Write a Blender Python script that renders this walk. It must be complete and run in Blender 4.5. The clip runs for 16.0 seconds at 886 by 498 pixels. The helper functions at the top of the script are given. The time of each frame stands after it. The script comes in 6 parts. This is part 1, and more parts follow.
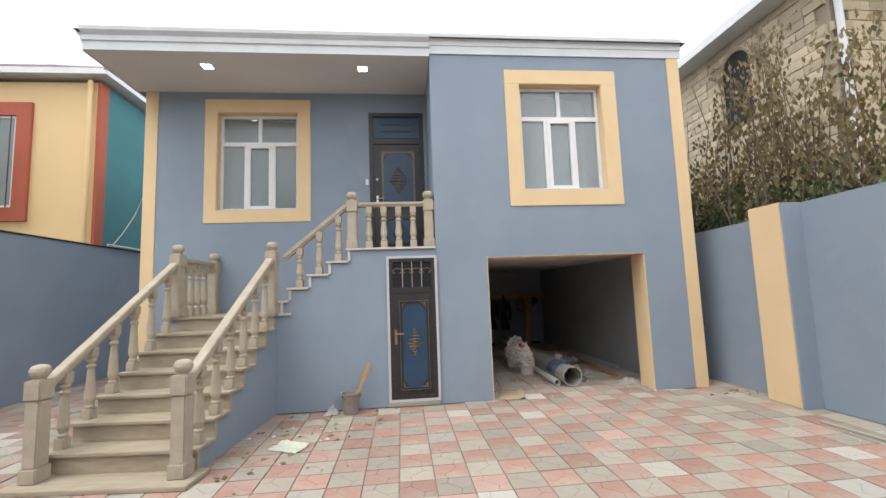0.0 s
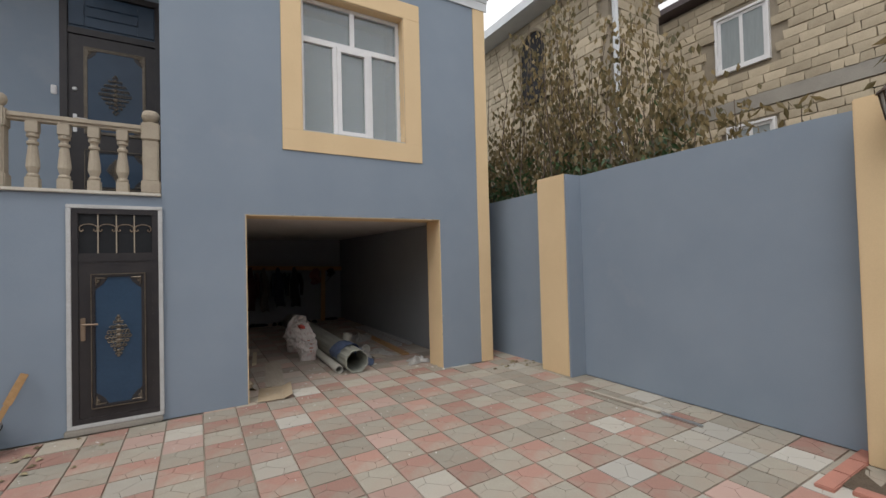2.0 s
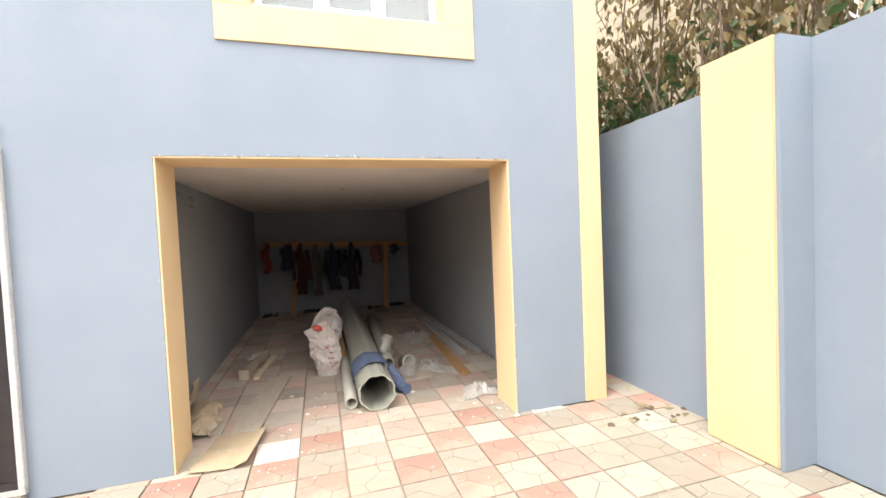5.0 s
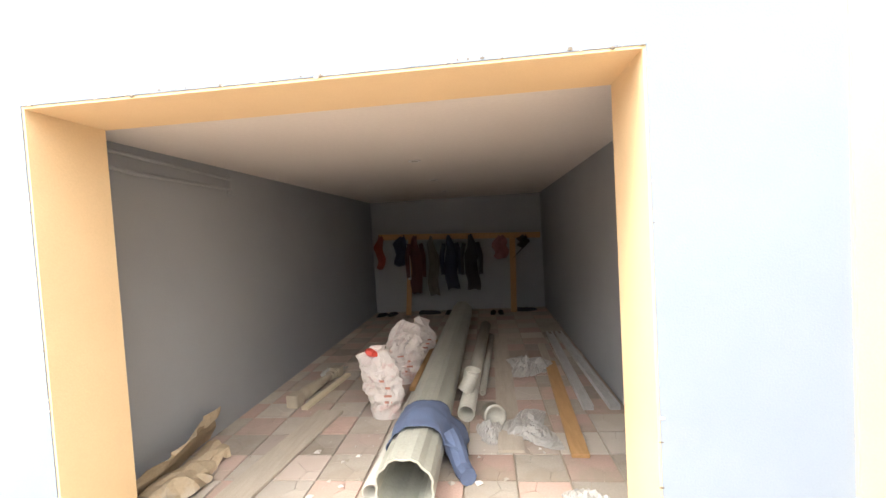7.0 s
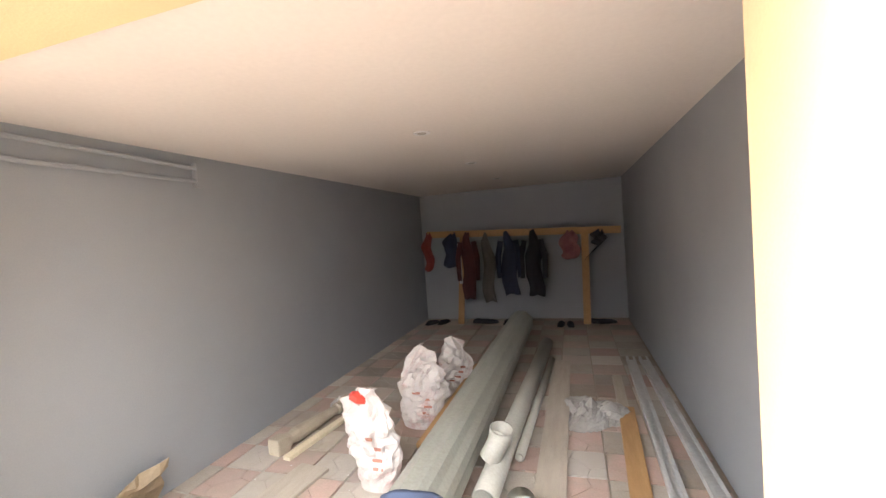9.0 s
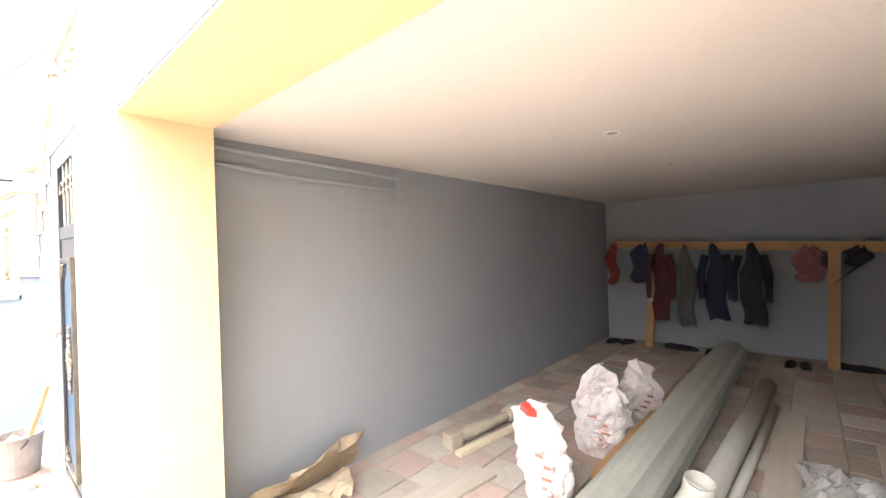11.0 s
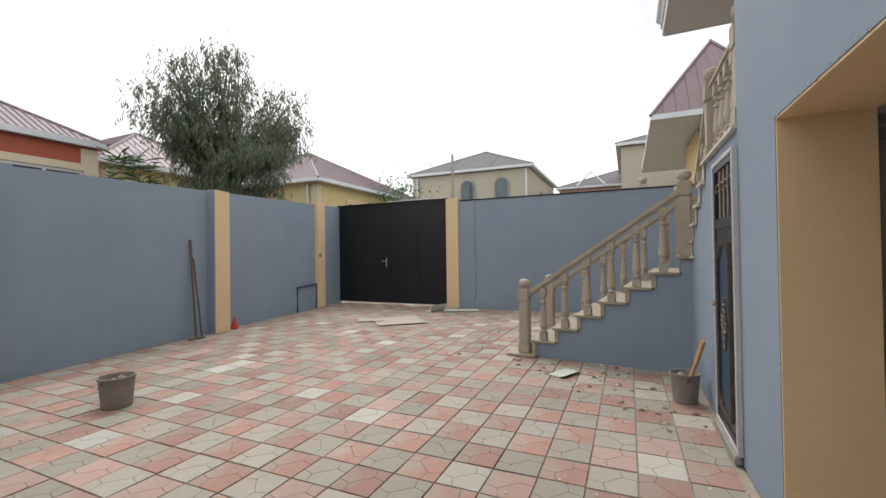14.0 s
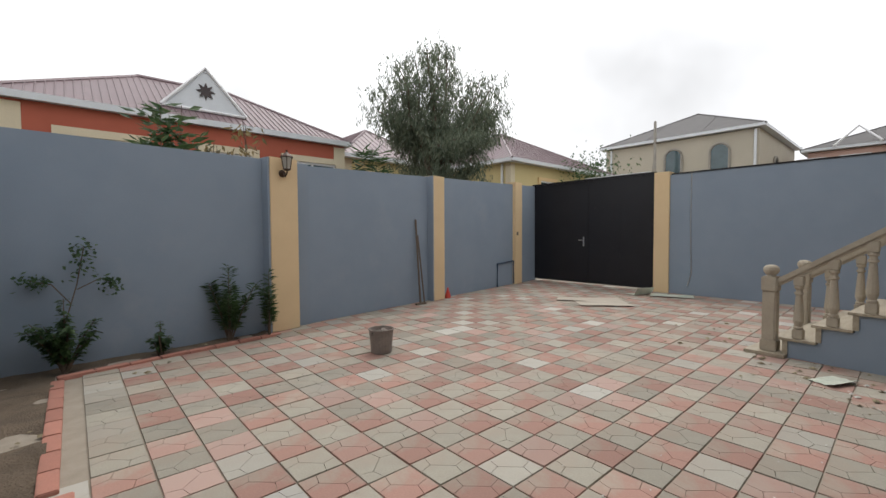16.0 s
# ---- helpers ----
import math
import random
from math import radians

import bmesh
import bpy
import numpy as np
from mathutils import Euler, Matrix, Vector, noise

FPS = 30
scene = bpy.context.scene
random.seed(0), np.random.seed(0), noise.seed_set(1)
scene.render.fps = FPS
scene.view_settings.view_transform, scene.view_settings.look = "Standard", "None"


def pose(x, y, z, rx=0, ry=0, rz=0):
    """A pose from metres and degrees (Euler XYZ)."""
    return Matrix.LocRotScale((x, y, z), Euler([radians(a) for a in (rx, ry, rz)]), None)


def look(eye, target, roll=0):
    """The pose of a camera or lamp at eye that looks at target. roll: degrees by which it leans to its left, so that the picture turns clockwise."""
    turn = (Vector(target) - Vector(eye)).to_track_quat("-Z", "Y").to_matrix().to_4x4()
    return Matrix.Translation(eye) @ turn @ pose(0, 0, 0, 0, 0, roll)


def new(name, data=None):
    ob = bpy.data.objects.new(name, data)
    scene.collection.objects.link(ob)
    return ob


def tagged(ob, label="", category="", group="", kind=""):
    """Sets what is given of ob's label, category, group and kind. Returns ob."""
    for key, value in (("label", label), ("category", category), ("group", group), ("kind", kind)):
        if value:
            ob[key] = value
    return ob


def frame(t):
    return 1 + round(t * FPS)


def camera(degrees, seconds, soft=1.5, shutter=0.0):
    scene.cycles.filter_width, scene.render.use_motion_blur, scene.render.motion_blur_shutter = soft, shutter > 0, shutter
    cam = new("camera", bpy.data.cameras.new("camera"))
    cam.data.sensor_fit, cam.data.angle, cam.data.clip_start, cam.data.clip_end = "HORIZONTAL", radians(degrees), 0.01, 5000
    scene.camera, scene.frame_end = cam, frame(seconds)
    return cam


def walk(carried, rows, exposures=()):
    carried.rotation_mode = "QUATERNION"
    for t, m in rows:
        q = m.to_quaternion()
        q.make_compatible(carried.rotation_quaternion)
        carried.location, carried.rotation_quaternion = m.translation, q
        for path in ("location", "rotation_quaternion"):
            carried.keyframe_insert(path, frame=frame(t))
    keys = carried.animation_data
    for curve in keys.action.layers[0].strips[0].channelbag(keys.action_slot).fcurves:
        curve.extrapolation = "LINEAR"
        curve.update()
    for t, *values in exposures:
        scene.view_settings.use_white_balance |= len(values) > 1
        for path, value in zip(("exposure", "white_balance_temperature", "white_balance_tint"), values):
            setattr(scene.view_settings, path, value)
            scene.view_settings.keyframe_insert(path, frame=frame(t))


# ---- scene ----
cam = camera(93.4, 16.0)
PATH = [
    (0, (0.117, -6.049, 1.573), (0.317, -4.069, 1.775), -2.1),
    (0.5, (0.337, -5.904, 1.541), (0.649, -3.939, 1.744), -0.6),
    (1, (0.516, -5.586, 1.487), (1.213, -3.716, 1.623), -0.1),
    (1.5, (0.653, -5.276, 1.511), (1.633, -3.533, 1.573), -0.8),
    (2, (0.915, -4.995, 1.524), (1.932, -3.273, 1.566), -1.5),
    (2.5, (1.056, -4.662, 1.514), (1.935, -2.865, 1.506), -2.1),
    (3, (1.294, -4.331, 1.519), (2.209, -2.553, 1.49), -2.5),
    (3.5, (1.586, -4.041, 1.505), (2.472, -2.248, 1.466), -3.3),
    (3.7, (1.666, -3.926, 1.5), (2.49, -2.103, 1.468), -3.6),
    (5.8, (2.853, -2.447, 1.444), (3.146, -0.471, 1.346), -2.7),
    (6, (2.972, -2.297, 1.422), (3.139, -0.306, 1.327), -3.0),
    (6.5, (3.164, -1.947, 1.439), (3.035, 0.047, 1.363), -3.5),
    (7, (3.238, -1.549, 1.438), (3.032, 0.439, 1.362), -3.3),
    (7.5, (3.385, -1.225, 1.423), (3.012, 0.738, 1.34), -3.9),
    (8, (3.495, -0.963, 1.446), (2.923, 0.952, 1.367), -4.1),
    (8.2, (3.493, -0.835, 1.419), (2.914, 1.077, 1.341), -4.2),
    (10.5, (3.613, -0.262, 1.483), (2.684, 1.509, 1.455), -2.3),
    (11, (3.495, -0.409, 1.434), (2.176, 1.094, 1.438), -1.9),
    (11.5, (3.568, -0.635, 1.392), (1.905, 0.474, 1.458), -2.3),
    (12, (3.681, -0.738, 1.402), (1.805, -0.048, 1.459), -2.0),
    (12.5, (3.756, -0.738, 1.424), (1.762, -0.589, 1.46), -1.8),
    (13, (3.824, -0.682, 1.418), (1.843, -0.954, 1.452), -1.1),
    (13.5, (3.868, -0.664, 1.419), (1.965, -1.279, 1.45), -1.0),
    (14, (3.892, -0.667, 1.41), (2.063, -1.476, 1.434), -0.8),
    (14.5, (3.945, -0.672, 1.409), (2.22, -1.685, 1.427), -0.5),
    (15, (4.046, -0.693, 1.422), (2.497, -1.958, 1.423), -0.1),
    (15.5, (4.202, -0.812, 1.445), (2.781, -2.219, 1.44), -0.0),
    (16, (4.276, -0.891, 1.438), (2.948, -2.385, 1.363), -0.3),
]
EXPOSURES = [(0, 1.08, 6450, 10), (0.5, 1.0, 6450, 10), (1.0, 0.85, 6450, 10), (1.5, 0.35, 6450, 10), (2.5, 0.5, 6600, 12), (3.0, 0.9, 6700, 12), (3.5, 1.38, 6700, 11),
             (5.8, 2.5, 7000, 12), (7.0, 2.95, 6900, 12), (8.0, 3.28, 6600, 12), (10.5, 4.25, 6600, 13), (11.0, 4.1, 6450, 12), (11.5, 3.2, 6500, 11),
             (12.0, 2.3, 6500, 10), (12.5, 1.55, 6450, 10), (13.5, 0.76, 6450, 10), (14.5, 0.62, 6500, 10), (16, 0.45, 6500, 10)]
walk(cam, [(t, look(eye, target, roll)) for t, eye, target, roll in PATH], EXPOSURES)

# ---- light ----
SUN_EL, SUN_ROT = 62.0, 235.0
world = bpy.data.worlds.new("world")
scene.world = world
world.use_nodes = True
wn, wl = world.node_tree.nodes, world.node_tree.links
sky = wn.new("ShaderNodeTexSky")
sky.sky_type = "NISHITA"
sky.sun_disc = False
sky.sun_elevation, sky.sun_rotation = radians(SUN_EL), radians(SUN_ROT)
sky.air_density, sky.dust_density = 1.0, 6.0
grey = wn.new("ShaderNodeHueSaturation")
grey.inputs["Saturation"].default_value = 0.12
wl.new(sky.outputs[0], grey.inputs["Color"])
sky_co = wn.new("ShaderNodeTexCoord")
cloud = wn.new("ShaderNodeTexNoise")
cloud.inputs["Scale"].default_value, cloud.inputs["Detail"].default_value = 1.2, 5.0
wl.new(sky_co.outputs["Generated"], cloud.inputs["Vector"])
cloud_ramp = wn.new("ShaderNodeMapRange")
for slot, value in (("From Min", 0.32), ("From Max", 0.68), ("To Min", 0.5), ("To Max", 1.15)):
    cloud_ramp.inputs[slot].default_value = value
wl.new(cloud.outputs[0], cloud_ramp.inputs["Value"])
veil = wn.new("ShaderNodeMix")
veil.data_type, veil.blend_type = "RGBA", "MULTIPLY"
veil.inputs[0].default_value = 1.0
dome = wn.new("ShaderNodeMix")
dome.data_type = "RGBA"
dome.inputs[0].default_value = 0.72
dome.inputs[7].default_value = (8.6, 8.7, 8.9, 1)
wl.new(grey.outputs[0], dome.inputs[6])
wl.new(dome.outputs[2], veil.inputs[6])
wl.new(cloud_ramp.outputs[0], veil.inputs[7])
wl.new(veil.outputs[2], wn["Background"].inputs["Color"])
wn["Background"].inputs["Strength"].default_value = 0.15
sun = new("sun", bpy.data.lights.new("sun", "SUN"))
sun.data.energy, sun.data.angle, sun.data.color = 0.7, radians(25), (1.0, 0.96, 0.9)
sun.matrix_world = look((0, 0, 30), (0 - 30 * math.cos(radians(SUN_EL)) * math.sin(radians(SUN_ROT)),
                                     0 - 30 * math.cos(radians(SUN_EL)) * math.cos(radians(SUN_ROT)), 30 - 30 * math.sin(radians(SUN_EL))))


# ---- materials ----
def ramp_between(nt, fac, a, b, lo=0.35, hi=0.65):
    r = nt.nodes.new("ShaderNodeValToRGB")
    r.color_ramp.elements[0].position, r.color_ramp.elements[1].position = lo, hi
    r.color_ramp.elements[0].color, r.color_ramp.elements[1].color = (*a, 1), (*b, 1)
    nt.links.new(fac, r.inputs[0])
    return r.outputs[0]


def mixed(nt, fac, a, b, mode="MIX"):
    m = nt.nodes.new("ShaderNodeMix")
    m.data_type, m.blend_type = "RGBA", mode
    for value, slot in ((fac, 0), (a, 6), (b, 7)):
        if isinstance(value, (int, float)):
            m.inputs[slot].default_value = value
        elif isinstance(value, tuple):
            m.inputs[slot].default_value = (*value, 1)
        else:
            nt.links.new(value, m.inputs[slot])
    return m.outputs[2]


def noise_of(nt, scale, detail=4.0, stretch=None, co="Object", rough=0.55):
    c = nt.nodes.new("ShaderNodeTexCoord")
    n = nt.nodes.new("ShaderNodeTexNoise")
    n.inputs["Scale"].default_value, n.inputs["Detail"].default_value, n.inputs["Roughness"].default_value = scale, detail, rough
    out = c.outputs[co]
    if stretch:
        m = nt.nodes.new("ShaderNodeMapping")
        m.inputs["Scale"].default_value = stretch
        nt.links.new(out, m.inputs["Vector"])
        out = m.outputs[0]
    nt.links.new(out, n.inputs["Vector"])
    return n.outputs[0]


def material(name, a, b=None, rough=0.8, scale=3.0, grain=60.0, bump=0.25, depth=0.004, metal=0.0, stretch=None, dirt=None, dirt_scale=1.3,
             dirt_at=0.62, spec=0.4, per_object=0.0, mottle=0.35):
    mat = bpy.data.materials.new(name)
    mat.use_nodes = True
    nt = mat.node_tree
    p = nt.nodes["Principled BSDF"]
    b = b or tuple(c * 0.82 for c in a)
    col = ramp_between(nt, noise_of(nt, scale, 5.0, stretch), a, b)
    fine = noise_of(nt, grain, 3.0, stretch)
    col = mixed(nt, mottle, col, ramp_between(nt, fine, tuple(c * 0.75 for c in a), tuple(min(1, c * 1.15) for c in a), 0.3, 0.7))
    if dirt:
        d = nt.nodes.new("ShaderNodeMapRange")
        d.inputs["From Min"].default_value, d.inputs["From Max"].default_value, d.inputs["To Max"].default_value = dirt_at, dirt_at + 0.14, 0.75
        nt.links.new(noise_of(nt, dirt_scale, 8.0, None, "Object", 0.68), d.inputs["Value"])
        col = mixed(nt, d.outputs[0], col, dirt)
    if per_object:
        info = nt.nodes.new("ShaderNodeObjectInfo")
        r = nt.nodes.new("ShaderNodeMapRange")
        r.inputs["To Min"].default_value, r.inputs["To Max"].default_value = 1 - per_object, 1 + per_object
        nt.links.new(info.outputs["Random"], r.inputs["Value"])
        col = mixed(nt, 1.0, col, r.outputs[0], "MULTIPLY")
    nt.links.new(col, p.inputs["Base Color"])
    p.inputs["Roughness"].default_value, p.inputs["Metallic"].default_value = rough, metal
    p.inputs["Specular IOR Level"].default_value = spec
    if bump:
        bn = nt.nodes.new("ShaderNodeBump")
        bn.inputs["Strength"].default_value, bn.inputs["Distance"].default_value = bump, depth
        nt.links.new(fine, bn.inputs["Height"])
        nt.links.new(bn.outputs[0], p.inputs["Normal"])
    return mat


def cell_material(name, a, b, pale, size, origin, step=(0.299, 0.288), rough=0.85):
    """Cast concrete in which every slab has a tone of its own, by its place in the grid."""
    mat = material(name, a, b, rough, 5.0, 90.0, 0.35, 0.003, dirt=(0.36, 0.305, 0.245), dirt_scale=2.0, dirt_at=0.46)
    nt = mat.node_tree
    p = nt.nodes["Principled BSDF"]
    old = p.inputs["Base Color"].links[0].from_socket
    g = nt.nodes.new("ShaderNodeNewGeometry")
    m = nt.nodes.new("ShaderNodeMapping")
    m.vector_type = "POINT"
    m.inputs["Location"].default_value = (-origin[0] / step[0], -origin[1] / step[1], 0.5)
    m.inputs["Scale"].default_value = (1 / step[0], 1 / step[1], 0)
    nt.links.new(g.outputs["Position"], m.inputs["Vector"])
    f = nt.nodes.new("ShaderNodeVectorMath")
    f.operation = "FLOOR"
    nt.links.new(m.outputs[0], f.inputs[0])
    w = nt.nodes.new("ShaderNodeTexWhiteNoise")
    nt.links.new(f.outputs[0], w.inputs["Vector"])
    pale_fac = nt.nodes.new("ShaderNodeMapRange")
    pale_fac.inputs["From Min"].default_value, pale_fac.inputs["From Max"].default_value = size, 1.0
    pale_fac.inputs["To Max"].default_value = 0.9
    nt.links.new(w.outputs["Value"], pale_fac.inputs["Value"])
    col = mixed(nt, pale_fac.outputs[0], old, pale)
    tone = nt.nodes.new("ShaderNodeSeparateColor")
    nt.links.new(w.outputs["Color"], tone.inputs[0])
    t = nt.nodes.new("ShaderNodeMapRange")
    t.inputs["To Min"].default_value, t.inputs["To Max"].default_value = 0.8, 1.12
    nt.links.new(tone.outputs[1], t.inputs["Value"])
    nt.links.new(mixed(nt, 1.0, col, t.outputs[0], "MULTIPLY"), p.inputs["Base Color"])
    return mat


def island_material(name, a, b, rough=0.6, spread=0.35, through_light=0.25):
    """Leaves and other small pieces: each has its own tone."""
    mat = bpy.data.materials.new(name)
    mat.use_nodes = True
    nt = mat.node_tree
    p = nt.nodes["Principled BSDF"]
    g = nt.nodes.new("ShaderNodeNewGeometry")
    nt.links.new(ramp_between(nt, g.outputs["Random Per Island"], a, b, 0.5 - spread, 0.5 + spread), p.inputs["Base Color"])
    p.inputs["Roughness"].default_value = rough
    p.inputs["Transmission Weight"].default_value = 0.0
    if through_light:
        tr = nt.nodes.new("ShaderNodeBsdfTranslucent")
        tr.inputs["Color"].default_value = (*[min(1, c * 1.5) for c in b], 1)
        mx = nt.nodes.new("ShaderNodeMixShader")
        mx.inputs[0].default_value = through_light
        nt.links.new(p.outputs[0], mx.inputs[1])
        nt.links.new(tr.outputs[0], mx.inputs[2])
        nt.links.new(mx.outputs[0], nt.nodes["Material Output"].inputs["Surface"])
    return mat


def glass_material(name, tint, rough=0.02):
    mat = bpy.data.materials.new(name)
    mat.use_nodes = True
    p = mat.node_tree.nodes["Principled BSDF"]
    p.inputs["Base Color"].default_value = (*tint, 1)
    p.inputs["Roughness"].default_value = rough
    p.inputs["Transmission Weight"].default_value = 0.85
    p.inputs["IOR"].default_value = 1.5
    return mat


def lamp_material(name, colour, power):
    mat = bpy.data.materials.new(name)
    mat.use_nodes = True
    p = mat.node_tree.nodes["Principled BSDF"]
    p.inputs["Base Color"].default_value = (*colour, 1)
    p.inputs["Emission Color"].default_value = (*colour, 1)
    p.inputs["Emission Strength"].default_value = power
    return mat


BLUE = material("blue_wall_paint", (0.252, 0.304, 0.366), (0.228, 0.279, 0.341), 0.85, 1.2, 140, 0.35, 0.003, dirt=(0.275, 0.315, 0.365), dirt_scale=0.9, dirt_at=0.58, mottle=0.12)
GARAGE_BLUE = material("garage_wall_paint", (0.325, 0.345, 0.362), (0.30, 0.318, 0.336), 0.85, 1.2, 140, 0.3, 0.003, mottle=0.12)
YELLOW = material("ochre_yellow_paint", (0.74, 0.56, 0.335), (0.70, 0.525, 0.31), 0.8, 2.0, 120, 0.35, 0.003, dirt=(0.63, 0.49, 0.30), dirt_at=0.66, mottle=0.12)
WHITE = material("white_plastic", (0.78, 0.78, 0.78), (0.72, 0.72, 0.73), 0.35, 4, 60, 0.05)
TRIM_WHITE = material("white_trim_paint", (0.54, 0.55, 0.55), (0.44, 0.44, 0.43), 0.6, 6, 60, 0.2, dirt=(0.35, 0.33, 0.3), dirt_scale=5)
CEIL = material("ceiling_panel_white", (0.74, 0.70, 0.66), (0.70, 0.66, 0.62), 0.6, 0.8, 40, 0.0, mottle=0.12)
SOFFIT = material("soffit_white", (0.70, 0.68, 0.65), (0.64, 0.62, 0.60), 0.6, 0.9, 50, 0.05, mottle=0.12)
FASCIA = material("fascia_metal_white", (0.66, 0.69, 0.71), (0.60, 0.63, 0.65), 0.45, 3, 30, 0.03, mottle=0.1)
STONE = material("sandstone", (0.44, 0.385, 0.30), (0.345, 0.295, 0.23), 0.85, 7, 130, 0.6, 0.004, dirt=(0.33, 0.29, 0.24), dirt_scale=3, dirt_at=0.6)
STEP = material("travertine_step", (0.40, 0.345, 0.26), (0.29, 0.245, 0.178), 0.6, 4, 70, 0.3, 0.002, stretch=(1, 6, 6), dirt=(0.40, 0.37, 0.32), dirt_scale=3)
STEP_EDGE = material("cut_stone_edge", (0.6, 0.57, 0.5), (0.5, 0.46, 0.4), 0.6, 6, 70, 0.2)
DOOR = material("door_dark_metal", (0.035, 0.033, 0.036), (0.05, 0.045, 0.045), 0.4, 6, 60, 0.15, 0.002, metal=0.2)
DOOR_BLUE = material("door_blue_panel", (0.025, 0.055, 0.10), (0.035, 0.07, 0.12), 0.35, 5, 60, 0.15, 0.002)
HANDLE = material("worn_brass", (0.34, 0.26, 0.19), (0.24, 0.18, 0.13), 0.4, 12, 80, 0.15, 0.002, metal=0.6)
BRONZE = material("aged_bronze", (0.20, 0.17, 0.13), (0.12, 0.10, 0.08), 0.45, 14, 80, 0.4, 0.003, metal=0.5)
GATE = material("gate_black_metal", (0.012, 0.012, 0.016), (0.016, 0.016, 0.02), 0.45, 2, 40, 0.1, 0.002)
STEEL = material("bright_steel", (0.6, 0.6, 0.6), (0.5, 0.5, 0.5), 0.3, 8, 60, 0.05, metal=0.9)
# Near-black things; also flat slabs whose colour holds an opening's unlit inside.
DARK = material("near_black_and_shade", (0.02, 0.02, 0.022), None, 0.8)
SAND = material("sand_bed", (0.36, 0.31, 0.25), (0.28, 0.24, 0.19), 0.95, 8, 150, 0.6, 0.004)
SOIL = material("bed_soil", (0.16, 0.12, 0.085), (0.09, 0.07, 0.05), 0.95, 5, 60, 1.0, 0.02)
EARTH = material("bare_ground", (0.26, 0.23, 0.19), (0.18, 0.16, 0.13), 0.95, 0.6, 20, 0.6, 0.02)
KERB = material("red_concrete_kerb", (0.44, 0.20, 0.15), (0.34, 0.17, 0.13), 0.85, 5, 90, 0.4, 0.003, dirt=(0.4, 0.33, 0.27), per_object=0.12)
GRID = (1.548, -2.072)
TILE_RED = cell_material("red_paving_concrete", (0.375, 0.215, 0.172), (0.315, 0.195, 0.158), (0.43, 0.305, 0.26), 0.72, GRID)
TILE_GREY = cell_material("grey_paving_concrete", (0.36, 0.33, 0.27), (0.285, 0.265, 0.222), (0.47, 0.45, 0.405), 0.74, GRID)
DUSTY_RED = cell_material("dusty_red_paving", (0.47, 0.33, 0.28), (0.42, 0.33, 0.28), (0.46, 0.40, 0.35), 0.6, GRID)
DUSTY_GREY = cell_material("dusty_grey_paving", (0.43, 0.385, 0.33), (0.37, 0.335, 0.29), (0.5, 0.46, 0.41), 0.6, GRID)
LIME = material("limestone_block", (0.52, 0.445, 0.325), (0.40, 0.335, 0.24), 0.9, 3, 60, 0.8, 0.008, per_object=0.2)
MORTAR = material("mortar", (0.34, 0.295, 0.225), (0.26, 0.22, 0.17), 0.95, 3, 60, 0.6, 0.006)
BARRED_GLASS = material("dusty_dark_glass", (0.02, 0.022, 0.025), None, 0.55, 4, 40, 0.1, spec=0.2)
CONCRETE = material("concrete_band", (0.34, 0.32, 0.28), (0.27, 0.25, 0.22), 0.95, 3, 60, 0.5, 0.005)
ROOF_RED = material("maroon_sheet_roof", (0.18, 0.118, 0.128), (0.155, 0.105, 0.114), 0.42, 1.5, 30, 0.1, spec=0.6)
ROOF_GREY = material("grey_sheet_roof", (0.135, 0.13, 0.128), (0.11, 0.107, 0.106), 0.75, 1.5, 30, 0.1, spec=0.2)
ROOF_DARK = material("dark_tile_roof", (0.07, 0.05, 0.05), (0.05, 0.04, 0.04), 0.6, 3, 30, 0.3)
PALE_YELLOW = material("pale_yellow_render", (0.62, 0.52, 0.27), (0.56, 0.47, 0.24), 0.85, 1, 80, 0.3)
OCHRE = material("neighbour_ochre_render", (0.74, 0.55, 0.30), (0.69, 0.51, 0.275), 0.85, 1, 80, 0.3)
TEAL = material("teal_render", (0.06, 0.20, 0.22), (0.05, 0.165, 0.185), 0.85, 1.2, 80, 0.3, dirt=(0.09, 0.2, 0.2), dirt_scale=1)
BRICK_RED = material("red_render", (0.42, 0.115, 0.07), (0.37, 0.10, 0.06), 0.85, 1.2, 80, 0.3)
PINK = material("pink_render", (0.56, 0.37, 0.31), (0.51, 0.335, 0.28), 0.85, 1.2, 80, 0.3)
BEIGE = material("beige_render", (0.47, 0.43, 0.35), (0.42, 0.385, 0.31), 0.9, 0.8, 40, 0.4)
CREAM = material("cream_paint", (0.66, 0.58, 0.42), (0.6, 0.53, 0.38), 0.8, 2, 60, 0.2)
GLASS = glass_material("window_glass", (0.75, 0.82, 0.84))
FAR_GLASS = material("dim_window_glass", (0.06, 0.10, 0.11), (0.04, 0.07, 0.08), 0.12, 2, 10, 0.0, spec=0.6)
PALE_FILL = material("pale_grey_fill", (0.30, 0.335, 0.34), (0.25, 0.285, 0.295), 0.9, 3, 60, 0.2, stretch=(8, 8, 1))
WOOD = material("raw_pine", (0.46, 0.28, 0.13), (0.36, 0.21, 0.09), 0.7, 5, 60, 0.3, 0.002, stretch=(9, 1, 9))
WOOD_PALE = material("dusty_board", (0.46, 0.41, 0.34), (0.38, 0.33, 0.27), 0.85, 4, 60, 0.3, 0.002, stretch=(7, 1, 7), dirt=(0.36, 0.33, 0.29))
CARD = material("cardboard", (0.40, 0.32, 0.22), (0.34, 0.27, 0.185), 0.9, 4, 60, 0.2, dirt=(0.45, 0.41, 0.35), dirt_scale=4, dirt_at=0.55)
